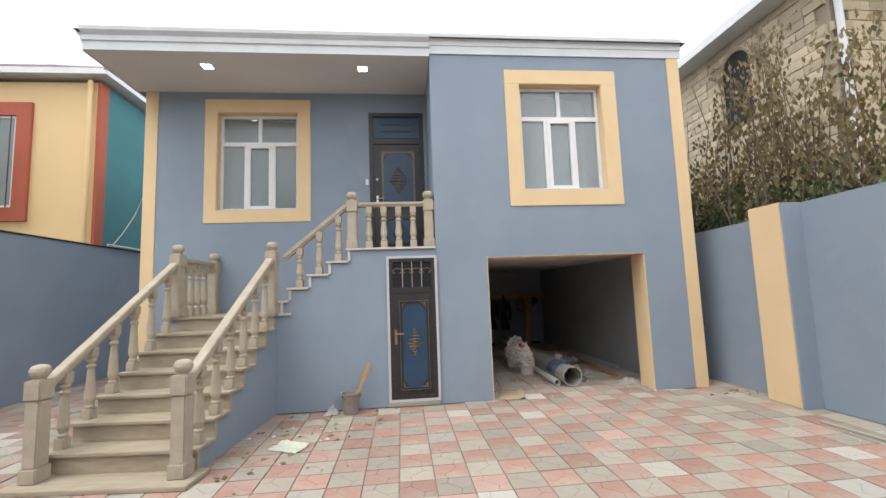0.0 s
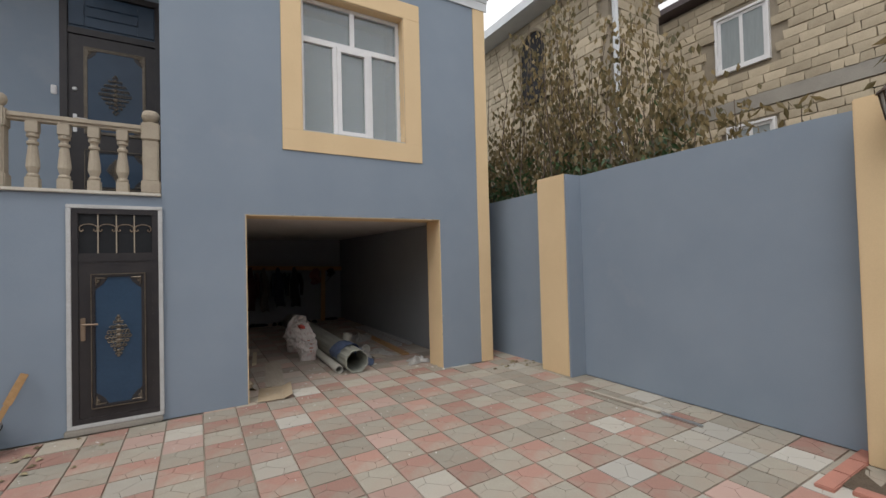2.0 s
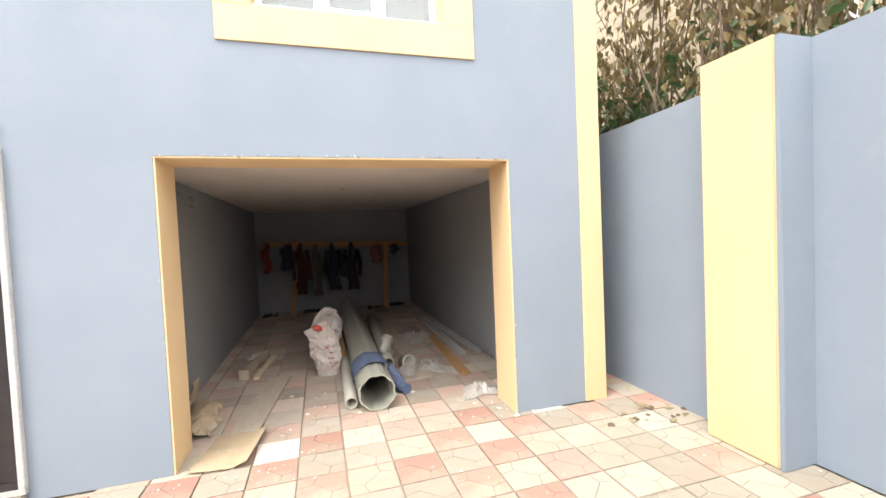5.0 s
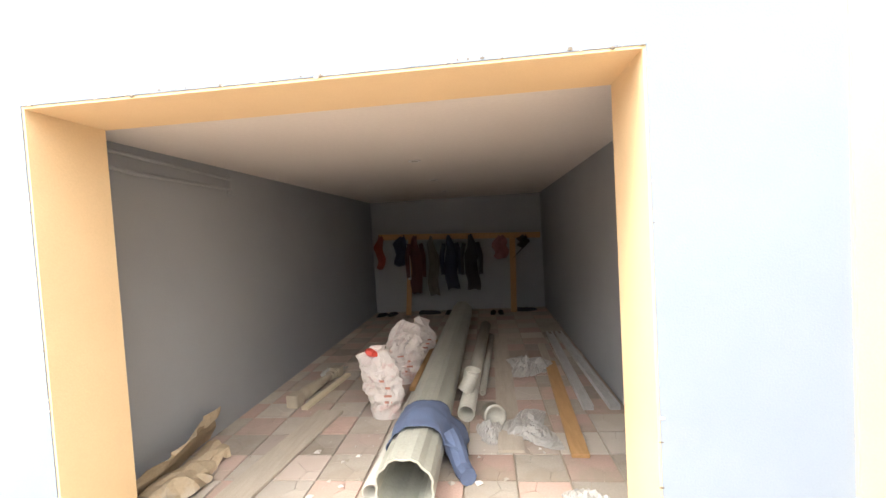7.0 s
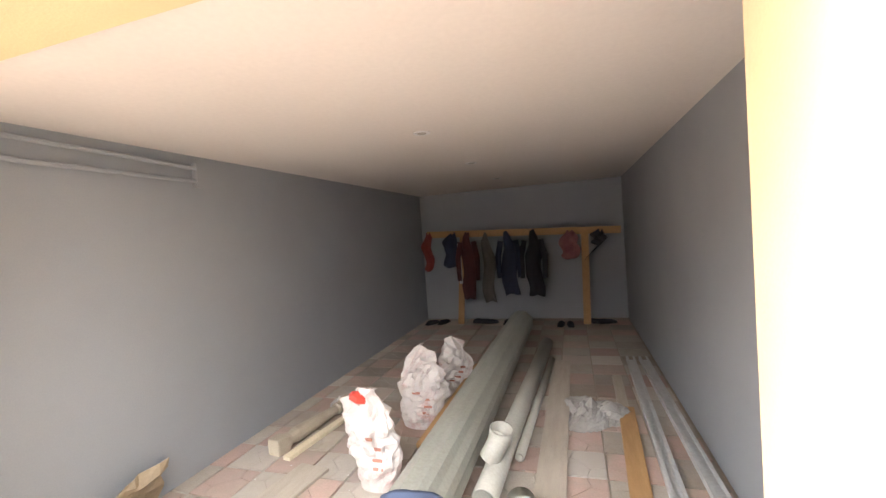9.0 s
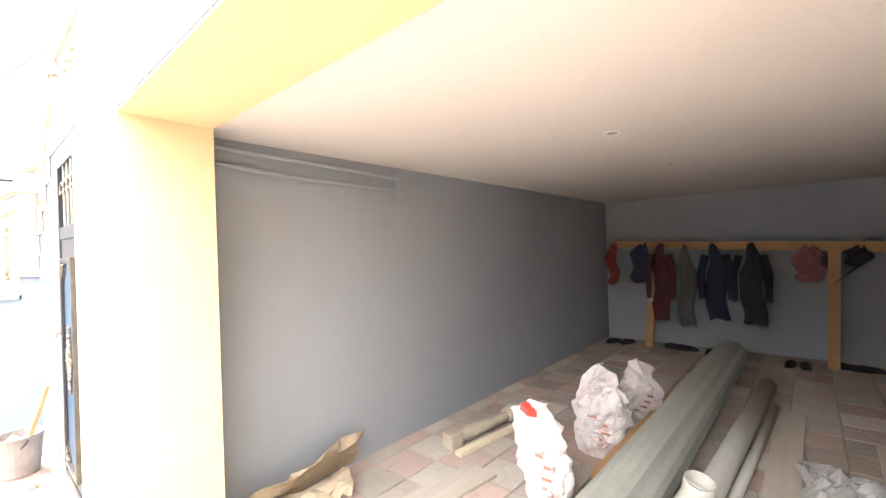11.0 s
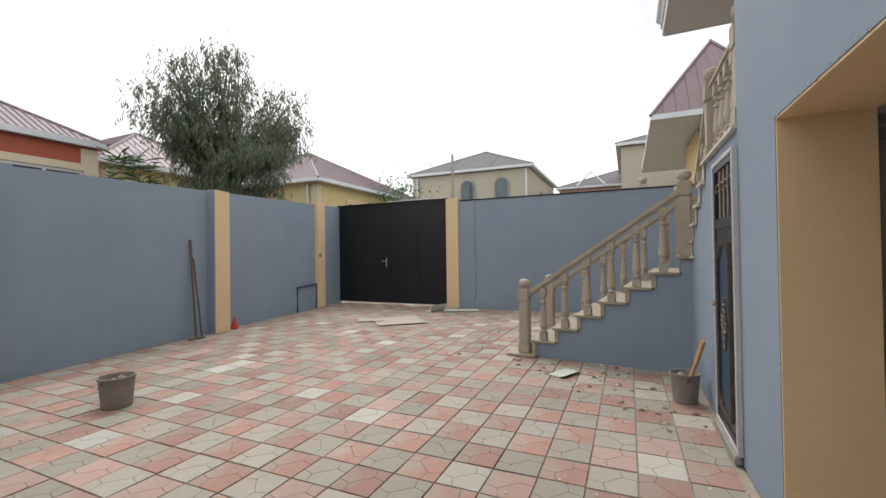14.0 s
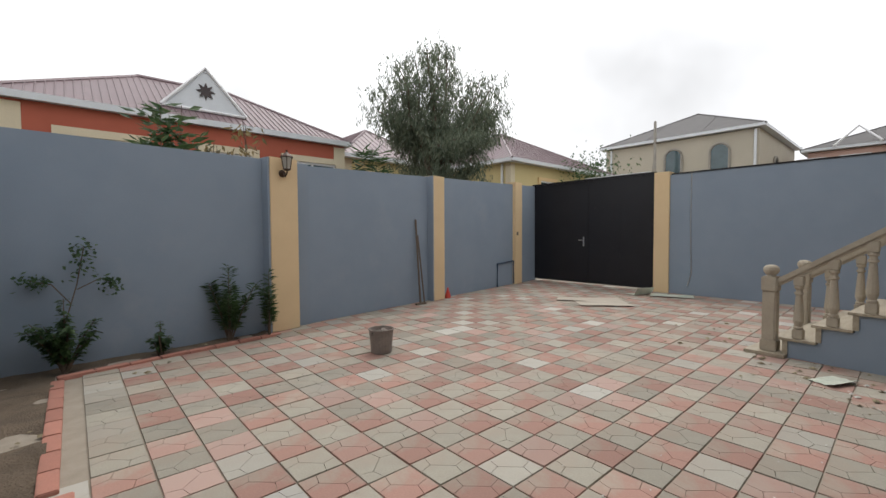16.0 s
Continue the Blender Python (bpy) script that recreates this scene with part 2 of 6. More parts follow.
SACK = material("woven_sack_white", (0.60, 0.56, 0.53), (0.50, 0.45, 0.43), 0.7, 6, 200, 0.4, 0.002, dirt=(0.46, 0.27, 0.24), dirt_scale=7, dirt_at=0.53)
PVC = material("grey_pvc", (0.42, 0.41, 0.36), (0.35, 0.34, 0.30), 0.45, 3, 60, 0.1, dirt=(0.35, 0.32, 0.28), dirt_scale=5)
GUTTER = material("painted_downpipe_metal", (0.38, 0.39, 0.34), (0.33, 0.335, 0.29), 0.4, 3, 60, 0.1, metal=0.1)
PLASTIC = material("crumpled_plastic_film", (0.42, 0.41, 0.39), (0.33, 0.32, 0.30), 0.3, 8, 50, 0.3, 0.004, spec=0.6)
DENIM = material("blue_denim", (0.11, 0.15, 0.25), (0.08, 0.105, 0.18), 0.9, 8, 250, 0.5, 0.002)
BLACK_CLOTH = material("black_cloth", (0.02, 0.02, 0.025), (0.03, 0.03, 0.035), 0.9, 8, 200, 0.3)
NAVY_CLOTH = material("navy_cloth", (0.022, 0.03, 0.06), (0.018, 0.024, 0.042), 0.9, 8, 200, 0.3)
MAROON_CLOTH = material("maroon_cloth", (0.085, 0.025, 0.025), (0.055, 0.02, 0.022), 0.9, 8, 200, 0.3)
RED_CLOTH = material("red_cloth", (0.22, 0.04, 0.03), (0.16, 0.03, 0.025), 0.9, 8, 200, 0.3)
PINK_CLOTH = material("pink_print_cloth", (0.26, 0.12, 0.12), (0.18, 0.06, 0.065), 0.9, 12, 200, 0.3)
OLIVE_CLOTH = material("grey_olive_cloth", (0.11, 0.10, 0.085), (0.08, 0.075, 0.065), 0.9, 8, 200, 0.3)
RED_PLASTIC = material("red_plastic", (0.55, 0.06, 0.04), None, 0.5, 8, 60, 0.2)
BUCKET = material("mortar_crusted_bucket", (0.27, 0.23, 0.20), (0.19, 0.16, 0.145), 0.9, 9, 70, 0.6, 0.004)
PAPER = material("wet_paper", (0.55, 0.56, 0.47), (0.42, 0.47, 0.40), 0.8, 6, 60, 0.3)
LAMP_METAL = material("brown_lamp_metal", (0.075, 0.045, 0.03), (0.05, 0.03, 0.02), 0.5, 8, 60, 0.2, metal=0.4)
LAMP_GLASS = material("frosted_lamp_glass", (0.45, 0.43, 0.38), None, 0.3, 5, 40, 0.1)
LED = lamp_material("lit_led_panel", (1.0, 1.0, 1.0), 6.0)
BARK = material("bark", (0.16, 0.12, 0.09), (0.10, 0.08, 0.06), 0.95, 9, 60, 0.8, 0.01, stretch=(3, 3, 1))
EUCALYPT = island_material("eucalypt_leaf", (0.055, 0.08, 0.05), (0.15, 0.175, 0.115), 0.55)
VINE_LEAF = island_material("ageing_vine_leaf", (0.045, 0.05, 0.02), (0.25, 0.185, 0.085), 0.7, 0.45)
OLEANDER = island_material("oleander_leaf", (0.02, 0.055, 0.02), (0.07, 0.12, 0.045), 0.45)
DRY_LEAF = island_material("fallen_leaf", (0.12, 0.09, 0.05), (0.30, 0.25, 0.15), 0.8, 0.45, 0.0)
CHIP = island_material("mortar_crumbs", (0.35, 0.31, 0.26), (0.62, 0.6, 0.56), 0.9, 0.45, 0.0)


# ---- mesh helpers ----
def part(name, bm, mat, parent=None, label="", smooth=False):
    me = bpy.data.meshes.new(name)
    bmesh.ops.recalc_face_normals(bm, faces=bm.faces[:])
    bm.to_mesh(me)
    bm.free()
    for m in mat if isinstance(mat, (list, tuple)) else [mat]:
        me.materials.append(m)
    if smooth:
        me.polygons.foreach_set("use_smooth", [True] * len(me.polygons))
    ob = new(name, me)
    if parent:
        ob.parent = parent
    return tagged(ob, label)


def holder(name, label, category, m=None, group="", kind=""):
    ob = new(name)
    ob.empty_display_size = 0.1
    if m:
        ob.matrix_world = m
    return tagged(ob, label, category, group, kind)


def box(bm, x0, x1, y0, y1, z0, z1, bevel=0.0, m=None):
    made = bmesh.ops.create_cube(bm, size=1)["verts"]
    for v in made:
        v.co = Vector(((x0 + x1) / 2 + v.co.x * (x1 - x0), (y0 + y1) / 2 + v.co.y * (y1 - y0), (z0 + z1) / 2 + v.co.z * (z1 - z0)))
    if bevel:
        edges = list({e for v in made for e in v.link_edges})
        made = bmesh.ops.bevel(bm, geom=edges, offset=bevel, segments=2, affect="EDGES")["verts"] or made
        made = list({v for v in made})
    if m:
        bmesh.ops.transform(bm, matrix=m, verts=made)
    return bm


def one_box(*a, **k):
    return box(bmesh.new(), *a, **k)


def turned(m, bm):
    bmesh.ops.transform(bm, matrix=m, verts=bm.verts[:])
    return bm


def lathe(profile, n=14, square=()):
    """A solid of turning from (radius, z) pairs."""
    bm = bmesh.new()
    rings = [[bm.verts.new((r * math.cos(2 * math.pi * i / n), r * math.sin(2 * math.pi * i / n), z)) for i in range(n)] for r, z in profile]
    for a, b in zip(rings, rings[1:]):
        for i in range(n):
            bm.faces.new((a[i], a[(i + 1) % n], b[(i + 1) % n], b[i]))
    bm.faces.new(rings[0][::-1])
    bm.faces.new(rings[-1])
    return bm


def tube(points, r, n=8, caps=True):
    bm = bmesh.new()
    pts = [Vector(p) for p in points]
    rings = []
    for i, p in enumerate(pts):
        d = (pts[min(i + 1, len(pts) - 1)] - pts[max(i - 1, 0)]).normalized()
        u = d.orthogonal().normalized() if abs(d.z) > 0.95 else Vector((0, 0, 1)).cross(d).normalized()
        w = d.cross(u)
        rr = r[i] if isinstance(r, (list, tuple)) else r
        rings.append([bm.verts.new(p + rr * (math.cos(2 * math.pi * k / n) * u + math.sin(2 * math.pi * k / n) * w)) for k in range(n)])
    for a, b in zip(rings, rings[1:]):
        for k in range(n):
            bm.faces.new((a[k], a[(k + 1) % n], b[(k + 1) % n], b[k]))
    if caps:
        bm.faces.new(rings[0][::-1])
        bm.faces.new(rings[-1])
    return bm


def merge(*parts):
    out = bmesh.new()
    for b in parts:
        me = bpy.data.meshes.new("scratch")
        b.to_mesh(me)
        b.free()
        out.from_mesh(me)
        bpy.data.meshes.remove(me)
    return out


def holed(u0, u1, z0, z1, v0, v1, holes, along="x"):
    """A wall of thickness v0..v1 with rectangular openings (u0, u1, z0, z1)."""
    us = sorted({u0, u1, *[c for h in holes for c in h[:2] if u0 < c < u1]})
    zs = sorted({z0, z1, *[c for h in holes for c in h[2:4] if z0 < c < z1]})
    bm = bmesh.new()
    solid = {}
    for i in range(len(us) - 1):
        for j in range(len(zs) - 1):
            cu, cz = (us[i] + us[i + 1]) / 2, (zs[j] + zs[j + 1]) / 2
            solid[i, j] = not any(h[0] < cu < h[1] and h[2] < cz < h[3] for h in holes)
    pt = {}

    def vert(u, v, z):
        key = (round(u, 4), round(v, 4), round(z, 4))
        if key not in pt:
            pt[key] = bm.verts.new((u, v, z) if along == "x" else (v, u, z))
        return pt[key]
    for (i, j), s in solid.items():
        if not s:
            continue
        a, b, c, d = us[i], us[i + 1], zs[j], zs[j + 1]
        for v in (v0, v1):
            bm.faces.new([vert(a, v, c), vert(b, v, c), vert(b, v, d), vert(a, v, d)])
        for di, dj, e in ((-1, 0, ((a, c), (a, d))), (1, 0, ((b, c), (b, d))), (0, -1, ((a, c), (b, c))), (0, 1, ((a, d), (b, d)))):
            if not solid.get((i + di, j + dj)):
                (ua, za), (ub, zb) = e
                bm.faces.new([vert(ua, v0, za), vert(ub, v0, zb), vert(ub, v1, zb), vert(ua, v1, za)])
    return bm


def ring_frame(x0, x1, z0, z1, w, y0, y1, bevel=0.003):
    return [one_box(x0, x1, y0, y1, z1 - w, z1, bevel), one_box(x0, x1, y0, y1, z0, z0 + w, bevel),
            one_box(x0, x0 + w, y0, y1, z0 + w, z1 - w, bevel), one_box(x1 - w, x1, y0, y1, z0 + w, z1 - w, bevel)]


def leaves(points, normals_seed, length, width, droop=0.7, cup=0.15):
    """Pointed leaves, two folded halves each, at the points."""
    rng = np.random.default_rng(normals_seed)
    verts, faces = [], []
    for p in points:
        a = rng.uniform(0, 2 * math.pi)
        tilt = rng.normal(0, 0.45)
        d = Vector((math.cos(a) * (1 - droop), math.sin(a) * (1 - droop), -droop + tilt * 0.4)).normalized()
        s = d.orthogonal().normalized()
        s = (Matrix.Rotation(rng.uniform(0, 6.28), 3, d) @ s)
        n = d.cross(s)
        L, W = length * rng.uniform(0.7, 1.25), width * rng.uniform(0.7, 1.2)
        k = len(verts)
        p = Vector(p)
        verts += [p, p + d * L * 0.45 + s * W / 2 + n * W * cup, p + d * L, p + d * L * 0.45 - s * W / 2 + n * W * cup]
        faces += [(k, k + 1, k + 2), (k, k + 2, k + 3)]
    me = bpy.data.meshes.new("leaves")
    me.from_pydata([tuple(v) for v in verts], [], faces)
    return me


def leaf_part(name, me, mat, parent, label=""):
    me.materials.append(mat)
    ob = new(name, me)
    ob.parent = parent
    return tagged(ob, label)


def sheet(w, l, nx, ny, f):
    """A sheet of cloth, film or card: f(u, v) gives each point; it has two sides 3 mm apart."""
    bm = bmesh.new()
    g = [[bm.verts.new(f(i / nx, j / ny)) for i in range(nx + 1)] for j in range(ny + 1)]
    for j in range(ny):
        for i in range(nx):
            bm.faces.new((g[j][i], g[j][i + 1], g[j + 1][i + 1], g[j + 1][i]))
    bmesh.ops.recalc_face_normals(bm, faces=bm.faces[:])
    bmesh.ops.solidify(bm, geom=bm.faces[:], thickness=0.003)
    return bm


def rumple(x, y, z, amount, scale=6.0, seed=0.0):
    v = noise.noise_vector(Vector((x * scale + seed, y * scale, z * scale + seed * 2)))
    return Vector((x, y, z)) + v * amount


def piece(name, me, parent, m):
    ob = new(name, me)
    ob.parent = parent
    ob.matrix_local = m
    return ob


# ---- ground ----
bm = bmesh.new()
bmesh.ops.create_grid(bm, x_segments=8, y_segments=8, size=900)
g = part("ground", bm, EARTH)
g.location.z = -0.06
tagged(g, "bare dusty earth round the plots", "ground", kind="structure")
W_X, E_X = -6.25, 5.15
pavement = part("pavement", one_box(W_X, 5.2, -9.2, 7.0, -0.055, -0.014), SAND)
tagged(pavement, "yard paved with alternating red and grey concrete tiles", "paving", kind="structure")

# ---- the house: walls ----
G0, G1, GH = 1.375, 3.83, 2.055           # garage opening
HX0, BX0, HX1 = -4.12, 0.62, 4.66        # house left, block left, house right
TOP, REC, LAND, RISE = 5.28, 1.22, 2.235, 0.1995
front = part("wall_front", holed(BX0, HX1, 0, TOP, 0.0, 0.36, [(G0, G1, -1, GH), (2.0, 3.33, 3.05, 4.74)]), BLUE)
tagged(front, "blue painted rendered front wall with a garage opening", "wall", kind="structure")
t = part("wall_porch", holed(HX0, 0.62, 0, TOP, REC, REC + 0.3, [(-2.97, -1.63, 3.06, 4.79), (-0.40, 0.57, LAND, 4.80)]), BLUE)
tagged(t, "blue rendered porch wall with window and door", "wall", kind="structure")
t = part("wall_porch_side", one_box(BX0, BX0 + 0.25, 0.36, REC + 0.3, 0, TOP), BLUE)
tagged(t, "blue rendered side of the porch", "wall", kind="structure")
t = part("wall_west", one_box(HX0, HX0 + 0.3, REC + 0.3, 8.0, 0, TOP), BLUE)
tagged(t, "blue rendered house side wall", "wall", kind="structure")
t = part("wall_east", one_box(HX1 - 0.3, HX1, 0.36, 8.0, 0, TOP), BLUE)
tagged(t, "blue rendered house side wall", "wall", kind="structure")
t = part("wall_back", one_box(HX0, HX1, 8.0, 8.3, 0, TOP), BLUE)
tagged(t, "rendered back wall of the house", "wall", kind="structure")
# yellow corner strips and opening reveals
for nm, b in (("trim_east", one_box(4.47, HX1 + 0.015, -0.014, 0.3, 0, TOP - 0.02, 0.004)), ("trim_west", one_box(HX0 - 0.012, -3.93, REC - 0.014, REC + 0.25, 0, 5.15, 0.004))):
    tagged(part(nm, b, YELLOW), "ochre yellow painted corner strip", "trim", kind="structure")
t = part("trim_garage", merge(one_box(G0 + 0.001, G0 + 0.012, 0.004, 0.372, 0, GH - 0.012), one_box(G1 - 0.012, G1 - 0.001, 0.004, 0.372, 0, GH - 0.012),
                              one_box(G0 + 0.001, G1 - 0.001, 0.004, 0.372, GH - 0.012, GH - 0.001)), YELLOW)
tagged(t, "ochre yellow painted garage reveal", "trim", kind="structure")

rng = random.Random(2)
for k in range(70):
    u = rng.random()
    x, z = ((G0 + (G1 - G0) * u, GH), (G0, GH * u), (G1, GH * u))[(0, 0, 0, 0, 1, 0, 0, 2)[k % 8]]
    bm = bmesh.new()
    bmesh.ops.create_icosphere(bm, subdivisions=1, radius=rng.uniform(0.002, 0.006), matrix=pose(x + rng.uniform(-0.006, 0.006), -0.001, z + rng.uniform(-0.004, 0.012)) @ Matrix.Diagonal((rng.uniform(0.8, 2.2), 0.5, rng.uniform(0.6, 1.4), 1)))
    part("plaster_chip", bm, TRIM_WHITE if k % 3 else BRONZE, t)


def window_unit(name, x0, x1, z0, z1, ox0, ox1, oz0, oz1, y):
    """A white plastic casement with two lights above and three below, in an ochre surround."""
    h = tagged(part(name, merge(*[one_box(a, b, y - 0.014, y + 0.002, c, d, 0.003) for a, b, c, d in
               ((ox0, ox1, z1, oz1), (ox0, ox1, oz0, z0), (ox0, x0, z0, z1), (x1, ox1, z0, z1))]), YELLOW),
               "white plastic casement window in an ochre yellow surround", "window", kind="structure")
    part("reveal", merge(one_box(x0 + 0.001, x0 + 0.008, y + 0.002, y + 0.2, z0, z1), one_box(x1 - 0.008, x1 - 0.001, y + 0.002, y + 0.2, z0, z1),
                         one_box(x0, x1, y + 0.002, y + 0.2, z1 - 0.008, z1 - 0.001), one_box(x0, x1, y + 0.002, y + 0.2, z0 + 0.001, z0 + 0.008)), YELLOW, h)
    a, b, c, d, fy = x0 + 0.012, x1 - 0.012, z0 + 0.012, z1 - 0.012, y + 0.12
    zt = c + (d - c) * 0.70
    xm = (a + b) / 2
    fw = 0.045
    l1, l2 = a + (b - a) * 0.325, a + (b - a) * 0.675
    f = part("window_frame", merge(*ring_frame(a, b, c, d, fw, fy, fy + 0.06), one_box(a + fw, b - fw, fy, fy + 0.06, zt - 0.04, zt + 0.03, 0.003),
                                   one_box(xm - 0.03, xm + 0.03, fy, fy + 0.06, zt + 0.03, d - fw, 0.003),
                                   one_box(l1 - 0.03, l1 + 0.03, fy, fy + 0.06, c + fw, zt - 0.04, 0.003),
                                   one_box(l2 - 0.03, l2 + 0.03, fy, fy + 0.06, c + fw, zt - 0.04, 0.003)), WHITE, h)
    part("sash", merge(*ring_frame(l1 + 0.02, l2 - 0.02, c + 0.03, zt - 0.025, 0.055, fy - 0.018, fy + 0.03)), WHITE, h, "white opening sash")
    part("window_sill", one_box(x0, x1, y + 0.004, fy, z0 + 0.008, z0 + 0.022, 0.003), TRIM_WHITE, h)
    for p0, p1, q0, q1 in ((a + fw, xm - 0.03, zt + 0.03, d - fw), (xm + 0.03, b - fw, zt + 0.03, d - fw), (a + fw, l1 - 0.03, c + fw, zt - 0.04),
                           (l1 + 0.07, l2 - 0.07, c + 0.08, zt - 0.08), (l2 + 0.03, b - fw, c + fw, zt - 0.04)):
        part("pane", one_box(p0 - 0.004, p1 + 0.004, fy + 0.026, fy + 0.032, q0 - 0.004, q1 + 0.004), GLASS, h).visible_shadow = False
    rng = random.Random(3)
    foam = bmesh.new()
    for k in range(46):
        s = rng.random()
        x, z = ((a, c + (d - c) * s), (b, c + (d - c) * s), (a + (b - a) * s, c))[k % 3]
        bmesh.ops.create_icosphere(foam, subdivisions=1, radius=rng.uniform(0.006, 0.013), matrix=Matrix.Translation((x, fy - 0.002, z)) @ Matrix.Diagonal((1 if k % 3 == 2 else 0.7, 0.6, 2.5 if k % 3 < 2 else 0.8, 1)))
    part("foam_filler", foam, TRIM_WHITE, h, "rough white filler beads round the frame")
    # Added sheet behind the glass; its tone stands for the panes' grey reflection.
    part("pane_backing", one_box(x0 - 0.1, x1 + 0.1, y + 0.9, y + 0.92, z0 - 0.2, z1 + 0.2), PALE_FILL, h)
    return h


window_unit("window_1", 2.0, 3.33, 3.05, 4.74, 1.775, 3.57, 2.81, 4.965, 0.0)
window_unit("window_2", -2.97, -1.63, 3.06, 4.79, -3.17, -1.41, 2.85, 5.02, REC)
t = part("floor_upper", one_box(HX0 + 0.3, HX1 - 0.3, REC + 0.3, 8.0, 2.24, 2.4), CONCRETE)
tagged(t, "concrete floor slab of the upper storey", "floor", kind="structure")
t = part("floor_upper_block", one_box(BX0 + 0.25, HX1 - 0.3, 0.36, REC + 0.3, 2.24, 2.4), CONCRETE)
tagged(t, "concrete floor slab of the upper storey", "floor", kind="structure")

# roof edge: soffit, fascia with gutter, sheet roof
t = part("ceiling_porch", one_box(HX0 - 0.14, BX0, -0.02, REC, 5.15, 5.18), SOFFIT)
tagged(t, "white porch soffit", "ceiling", kind="structure")


def fascia_profile(p0, p1, out, z):
    """A stepped cornice with a gutter lip from p0 to p1; out is the outward direction."""
    prof = [(0, 0), (0.03, 0), (0.035, 0.12), (0.06, 0.13), (0.065, 0.2), (0.12, 0.25), (0.13, 0.30), (0.10, 0.30), (0.09, 0.27), (0, 0.27)]
    bm = bmesh.new()
    rings = [[bm.verts.new((p[0] + out[0] * a * k[0], p[1] + out[1] * a * k[1], z + b)) for a, b in prof] for p, k in ((p0, (1, 1)), (p1, (1, 1)))]
    n = len(prof)
    for i in range(n):
        bm.faces.new((rings[0][i], rings[0][(i + 1) % n], rings[1][(i + 1) % n], rings[1][i]))
    bm.faces.new(rings[0][::-1])
    bm.faces.new(rings[1])
    return bm


roof = tagged(part("roof", one_box(HX0 - 0.14, HX1 + 0.06, 0.0, 8.4, 5.283, 5.40), CONCRETE), "flat house roof behind a white metal cornice", "roof", kind="structure")
part("cornice", fascia_profile((HX0 - 0.14, -0.02), (BX0, -0.02), (0, -1), 5.14), FASCIA, roof)
part("cornice", fascia_profile((BX0, -0.004), (HX1 + 0.06, -0.004), (0, -0.55), 5.20), FASCIA, roof)
part("cornice", fascia_profile((HX0 - 0.14, 8.2), (HX0 - 0.14, -0.02), (-1, 0), 5.14), FASCIA, roof)
part("cornice", fascia_profile((HX1 + 0.003, -0.02), (HX1 + 0.003, 8.2), (0.9, 0), 5.20), FASCIA, roof)
bm = bmesh.new()
pts = [bm.verts.new(c) for c in ((HX0 - 0.25, -0.1, 5.42), (HX1 + 0.12, -0.1, 5.42), (HX1 + 0.12, 8.4, 5.42), (HX0 - 0.25, 8.4, 5.42), (HX0 + 4, 4.2, 5.9), (HX1 - 4, 4.2, 5.9))]
for f in ((0, 1, 5, 4), (1, 2, 5), (2, 3, 4, 5), (3, 0, 4)):
    bm.faces.new([pts[i] for i in f])
part("roof_sheet", bm, ROOF_GREY, roof)
for x, y in ((-2.77, 0.36), (-0.42, 0.36)):
    h = tagged(part("ceiling_light", merge(*[turned(pose(x, y, 5.146), b) for b in (one_box(-0.085, 0.085, -0.085, -0.07, -0.006, 0.004), one_box(-0.085, 0.085, 0.07, 0.085, -0.006, 0.004),
                    one_box(-0.085, -0.07, -0.07, 0.07, -0.006, 0.004), one_box(0.07, 0.085, -0.07, 0.07, -0.006, 0.004))]), WHITE),
               "square white lit led panel in the soffit", "light", "porch lights")
    part("diffuser", turned(pose(x, y, 5.146), one_box(-0.07, 0.07, -0.07, 0.07, -0.004, 0.003)), LED, h)

# ---- garage room ----
GX0, GX1, GY1 = 1.12, 4.25, 6.15
for nm, b in (("wall_garage_west", one_box(GX0 - 0.1, GX0, 0.36, GY1, 0, 2.12)), ("wall_garage_east", one_box(GX1, GX1 + 0.1, 0.36, GY1, 0, 2.12)),
              ("wall_garage_back", one_box(GX0 - 0.1, GX1 + 0.1, GY1, GY1 + 0.1, 0, 2.12))):
    tagged(part(nm, b, GARAGE_BLUE), "grey blue painted garage wall", "wall", kind="structure")
t = part("ceiling_garage", one_box(GX0, GX1, 0.36, GY1, 2.075, 2.12), CEIL)
tagged(t, "white panelled garage ceiling", "ceiling", kind="structure")
for x, y in ((2.66, 2.05), (2.66, 3.4), (2.66, 4.8)):
    h = tagged(part("spotlight", turned(pose(x, y, 2.068), lathe([(0.03, 0.004), (0.048, 0.0), (0.055, 0.003), (0.055, 0.008)], 20)), WHITE),
               "round white recessed spotlight, switched off", "light", "garage spotlights")
    part("lens", turned(pose(x, y, 2.068), lathe([(0.028, 0.0), (0.029, 0.003)], 16)), LAMP_GLASS, h)

# ---- stairs ----
SLANT = pose(-1.80, -1.86, 0, 0, 0, -5.7)     # lower flight: origin at its foot on the yard side, local y climbs to the house
TREAD, WIDTH, RISE, RISE_UP = 0.29, 1.39, 0.187, 0.1772
stairs = tagged(part("staircase", one_box(-1.58, BX0, 0.0, 0.1, 0, 1.24), BLUE), "blue rendered staircase with travertine steps and carved stone balustrade", "stairs", kind="structure")
